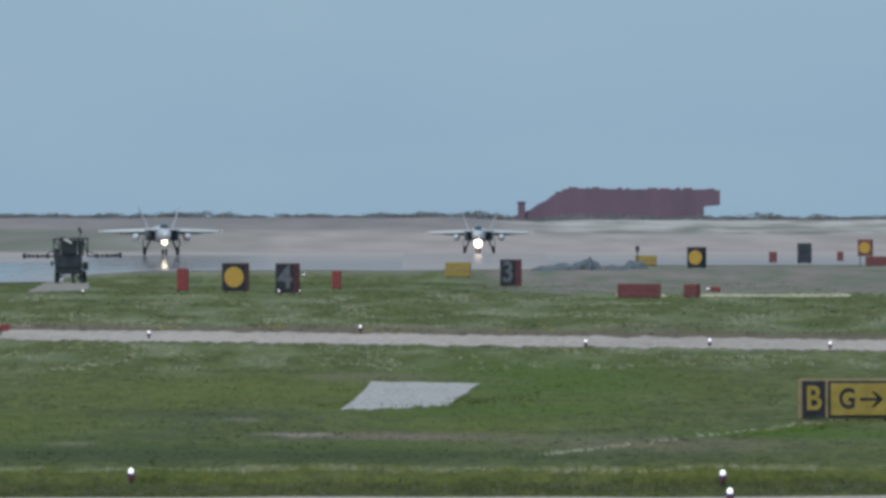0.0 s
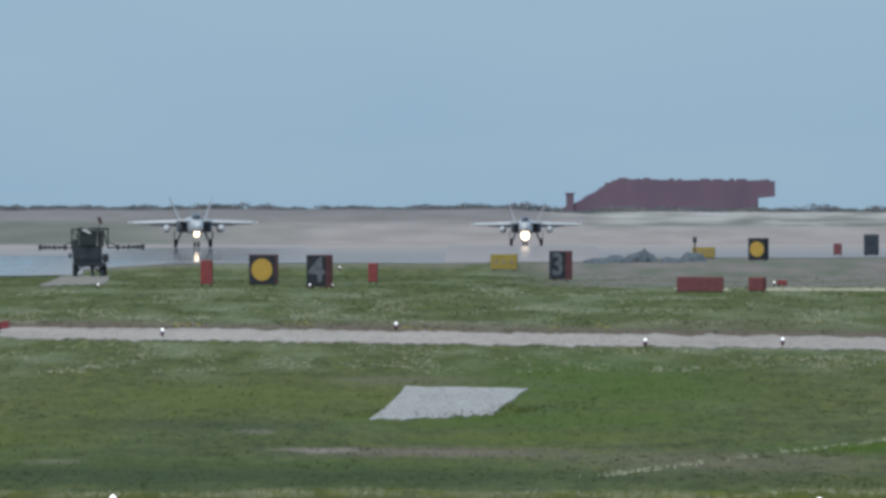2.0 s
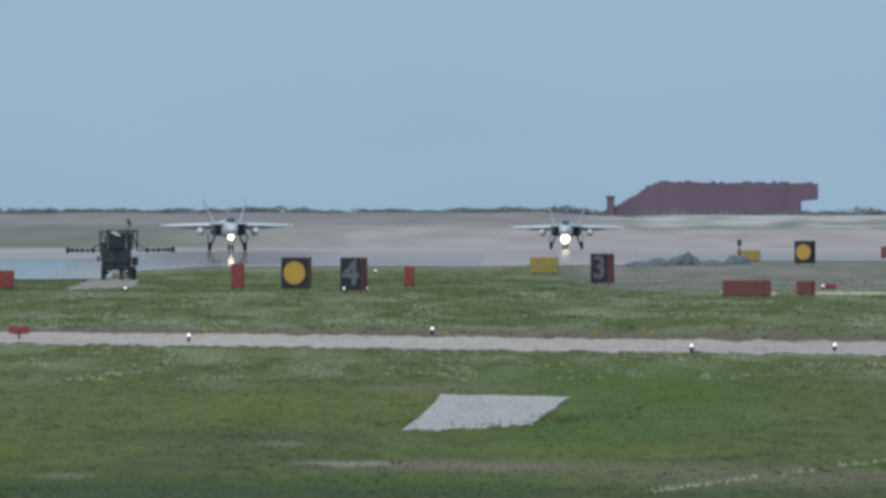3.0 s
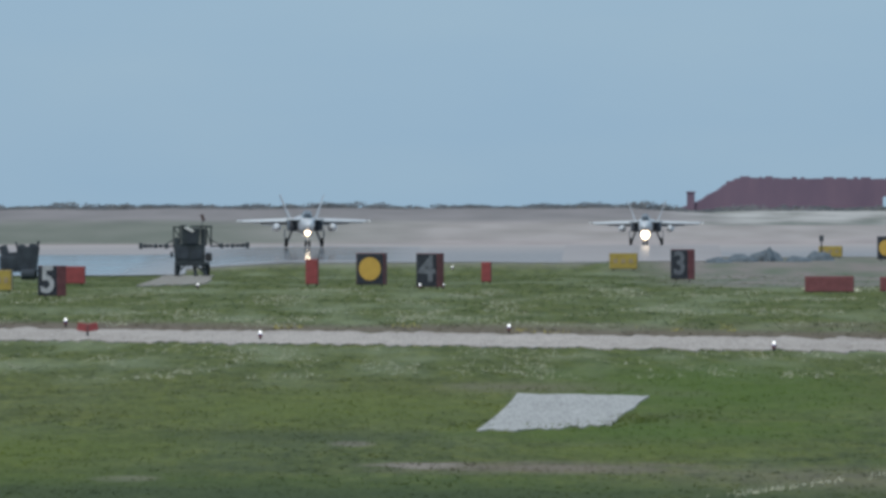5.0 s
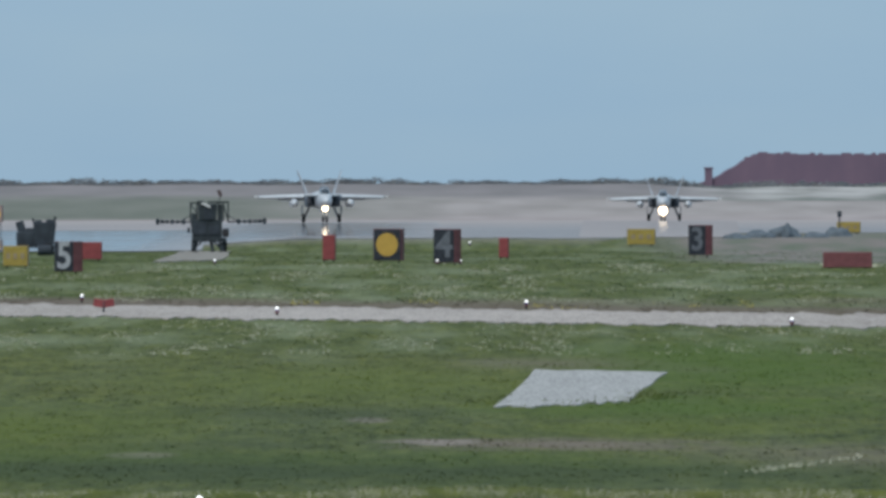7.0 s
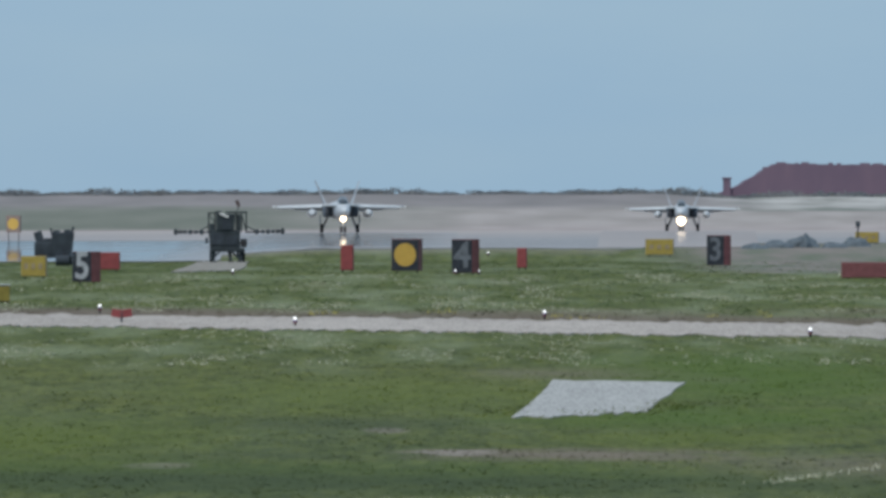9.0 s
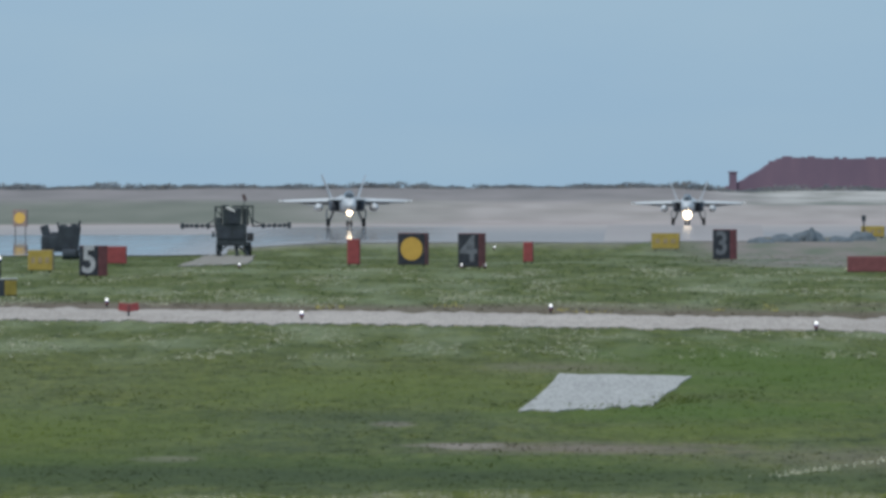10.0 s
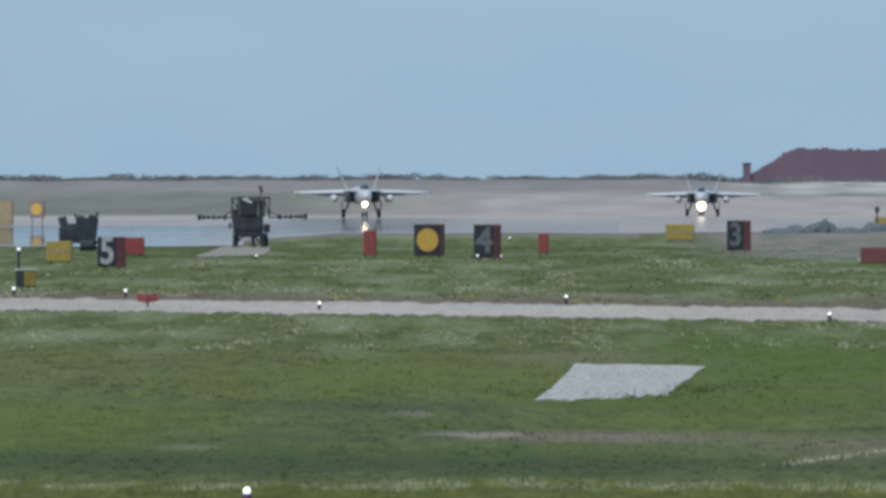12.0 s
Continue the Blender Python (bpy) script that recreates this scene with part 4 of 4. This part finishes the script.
# ---------------------------------------------------------------- far shed
def far_shed(place):
    e = thing("storage_shed", pose(*place), "long rust-red sheet-metal shed on the sea bank, tinted purple for haze", "building")
    L, h, dep = 25.7, 4.45, 14.0
    prof = [(-3.3, 0.0), (-2.6, 0.55), (-1.4, 0.95), (0.2, 1.65), (0.9, 2.20), (2.2, 2.80), (3.0, 3.45), (4.1, 4.0), (4.6, 4.35), (6.2, h), (9.5, h - 0.10),
            (14.0, h - 0.22), (18.0, h - 0.16), (L, h - 0.30), (L, 2.1), (23.5, 1.9), (23.5, 0.0)]
    bm = bmesh.new()
    a = [bm.verts.new((x, 0, z)) for x, z in prof]
    b = [bm.verts.new((x, dep, z)) for x, z in prof]
    bm.faces.new(a)
    bm.faces.new(b[::-1])
    for i in range(len(prof)):
        j = (i + 1) % len(prof)
        bm.faces.new((a[i], a[j], b[j], b[i]))
    part("wall", bm, M_RUST_HAZY, e)
    rng = random.Random(5)
    x = 3.2
    while x < L - 0.6:
        w = rng.uniform(0.35, 1.3)
        top = float(np.interp(x + w / 2, [p[0] for p in prof[:14]], [p[1] for p in prof[:14]]))
        part("roof_vent", box(x, min(L - 0.05, x + w), 0.3, 2.5, top - 0.6, top + rng.uniform(0.02, 0.26), 0.06), M_RUST_HAZY, e)
        x += w * rng.uniform(1.0, 2.1)


far_shed((41.03, 1812.0, 4.69))
hut = thing("marker_hut", pose(*(39.56, 1812.0, 4.83)), "small rust-red marker hut beside the shed, tinted purple for haze", "hut")
part("wall", box(-0.5, 0.5, -0.5, 0.5, -0.6, 2.3, 0.04), M_RUST_HAZY, hut)
part("roof", box(-0.62, 0.62, -0.62, 0.62, 2.3, 2.5, 0.05), M_RUST_HAZY, hut)


# ---------------------------------------------------------------- plants
def inside(poly, x, y):
    hit = False
    for (x0, y0), (x1, y1) in zip(poly, poly[1:] + poly[:1]):
        if (y0 > y) != (y1 > y) and x < (x1 - x0) * (y - y0) / (y1 - y0) + x0:
            hit = not hit
    return hit


PAVED = [
    ([(-26.18, 595.0), (35.58, 542.5), (33.87, 516.5), (-24.77, 563.0)], 0.2),
    ([(4.32, 451.7), (8.40, 447.9), (6.51, 404.9), (2.66, 395.7)], 0.12),
    ([(-13.75, 862.0), (-10.55, 858.0), (-9.80, 726.0), (-13.12, 720.0)], 0.9),
]


def tufts(name, label, material, count, y0, y1, slope_l, slope_r, hmin, hmax, wide, blades, seed, keep=None, lean=0.4):
    """Grass in clumps of leaning blades, spread over a wedge of the field."""
    rng = random.Random(seed)
    verts, faces = [], []
    for _ in range(count):
        y = rng.uniform(y0, y1)
        x = rng.uniform(slope_l * y - 2, slope_r * y + 2)
        if keep and not keep(x, y, rng):
            continue
        if any(inside(p, x + rng.gauss(0, wob), y + rng.gauss(0, 0.008 * y)) for p, wob in PAVED):
            continue
        z = land(x, y)
        size = rng.uniform(hmin, hmax) * (0.7 + 0.6 * (noise.noise((x * 0.35, y * 0.08, 2)) + 0.5))
        for _ in range(blades):
            a = rng.uniform(0, math.pi)
            dx, dy = math.cos(a) * wide, math.sin(a) * wide
            ox, oy = rng.gauss(0, wide * 2.2), rng.gauss(0, wide * 2.2)
            lx, ly = rng.gauss(0, size * lean), rng.gauss(0, size * lean)
            k = len(verts)
            verts += [(x + ox - dx, y + oy - dy, z - 0.02), (x + ox + dx, y + oy + dy, z - 0.02), (x + ox + lx, y + oy + ly, z + size * rng.uniform(0.6, 1.1))]
            # every blade turns its face towards the sunny side
            p, q, r = (Vector(v) for v in verts[k:k + 3])
            faces.append((k, k + 1, k + 2) if (q - p).cross(r - p).y < 0 else (k + 1, k, k + 2))
    ob = raw(name, verts, faces, material, smooth=True)
    # soft, upward shading: a blade shades like the sward that it grows in
    ob.data.normals_split_custom_set_from_vertices([(0.0, 0.0, 1.0)] * len(verts))
    return tagged(ob, label, "grass", kind="stuff")


SL, SR = -0.037, 0.058


def EDGE(x):
    return 266.5 + 0.033 * x


tufts("grass", "tall green grass along the verge", M_VERGE_LIT, 30000, 288, 306, SL, SR, 0.10, 0.22, 0.020, 4, 1)
tufts("grass", "short green grass on the verge", M_VERGE_LIT, 7000, 268, 290, SL, SR, 0.065, 0.130, 0.021, 3, 21,
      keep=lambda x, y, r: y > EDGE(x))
tufts("seed_grass", "pale seed heads in the tall verge grass", M_SEED, 5200, 298, 305, SL, SR, 0.15, 0.26, 0.010, 2, 2,
      keep=lambda x, y, r: noise.noise((x * 0.7, y * 0.2, 8)) > -0.12)
tufts("grass", "mown green grass", M_BLADE, 7000, 303, 400, SL, SR, 0.020, 0.045, 0.040, 3, 3, lean=2.4)
tufts("grass", "mown green grass", M_BLADE, 8000, 400, 560, SL, SR, 0.022, 0.050, 0.050, 3, 4, lean=2.4)
tufts("grass", "tufts creeping over the edge of the concrete slab", M_BLADE, 2200, 393, 420, 0.004, 0.024, 0.084, 0.193, 0.022, 4, 14,
      keep=lambda x, y, r: r.random() < math.exp(-((x - 5.5) / 2.3) ** 2 - ((y - 403 - (x - 2.9) * 1.85) / 6) ** 2), lean=1.3)
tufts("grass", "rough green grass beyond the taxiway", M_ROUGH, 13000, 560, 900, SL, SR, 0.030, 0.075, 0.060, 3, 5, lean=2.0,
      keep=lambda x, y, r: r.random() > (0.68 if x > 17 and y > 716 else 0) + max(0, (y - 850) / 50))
tufts("seed_grass", "pale seed heads scattered over the field", M_SEED_DULL, 12000, 590, 720, SL, SR, 0.08, 0.15, 0.02, 2, 6,
      keep=lambda x, y, r: noise.noise((x * 0.3, y * 0.05, 4)) > 0.12)
tufts("seed_grass", "pale seed heads along the soil edge", M_SEED, 2600, 702, 714, 0.031, 0.06, 0.07, 0.15, 0.03, 2, 7,
      keep=lambda x, y, r: noise.noise((x * 0.35, y * 0.05, 9)) > -0.1)
tufts("yellow_flowers", "small patches of yellow wild flowers by the taxiway", M_YELLOW_FLOWER, 900, 572, 592, -0.005, 0.045, 0.10, 0.19, 0.035, 2, 8,
      keep=lambda x, y, r: y > 578 - 0.85 * x and noise.noise((x * 0.8, y * 0.05, 6)) > 0.34)


tufts("seed_grass", "slanting line of pale seed heads in the turf", M_SEED, 8500, 324, 382, 0.02, SR, 0.075, 0.163, 0.009, 3, 31,
      keep=lambda x, y, r: abs(y - 330 - (x - 9.1) * 4.65 - 3 * noise.noise((x * 1.5, 0, 2))) < 0.6 + 1.0 * r.random() and noise.noise((x * 1.1, 3, 5)) > -0.25)
tufts("grass", "lush green strip beside the slanting seed line", M_VERGE_LIT, 4500, 315, 378, 0.03, SR, 0.088, 0.177, 0.018, 4, 32,
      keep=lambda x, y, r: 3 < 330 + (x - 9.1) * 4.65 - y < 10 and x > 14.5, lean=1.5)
tufts("seed_grass", "pale seed heads beyond the mown belt", M_SEED_DULL, 7000, 478, 556, SL, SR, 0.05, 0.11, 0.018, 3, 33,
      keep=lambda x, y, r: noise.noise((x * 0.45, y * 0.035, 14)) + 0.5 * noise.noise((x * 2.4, y * 0.12, 3)) > 0.12)


def shrubs(count, seed):
    rng = random.Random(seed)
    verts, faces = [], []
    for _ in range(count):
        x = rng.uniform(-80, 118)
        y = rng.uniform(1795, 1806)
        z = land(x, y)
        r = rng.uniform(0.7, 2.0)
        h = rng.uniform(0.35, 0.8) * (0.55 + 1.3 * max(0, 0.3 + noise.noise((x * 0.16, 0, 1))))
        for _ in range(90):
            px, py = x + rng.uniform(-1, 1) * r, y + rng.uniform(-0.6, 0.6) * r
            pz = z - 0.05 + h * (1 - ((px - x) / r) ** 2) * rng.random() ** 0.7
            s = rng.uniform(0.07, 0.15)
            a, b = Vector((rng.gauss(0, 1), rng.gauss(0, 1), rng.gauss(0, 1))).normalized() * s, Vector((rng.gauss(0, 1), rng.gauss(0, 1), rng.gauss(0, 1))).normalized() * s
            p, k = Vector((px, py, pz)), len(verts)
            verts += [p - a, p + b, p + a, p - b]
            faces.append((k, k + 1, k + 2, k + 3))
    return tagged(raw("shrubs", [tuple(v) for v in verts], faces, M_SHRUB_HAZY), "low shrubs along the crest of the bank, leaves greyed for haze", "shrubs", kind="stuff")


shrubs(620, 11)
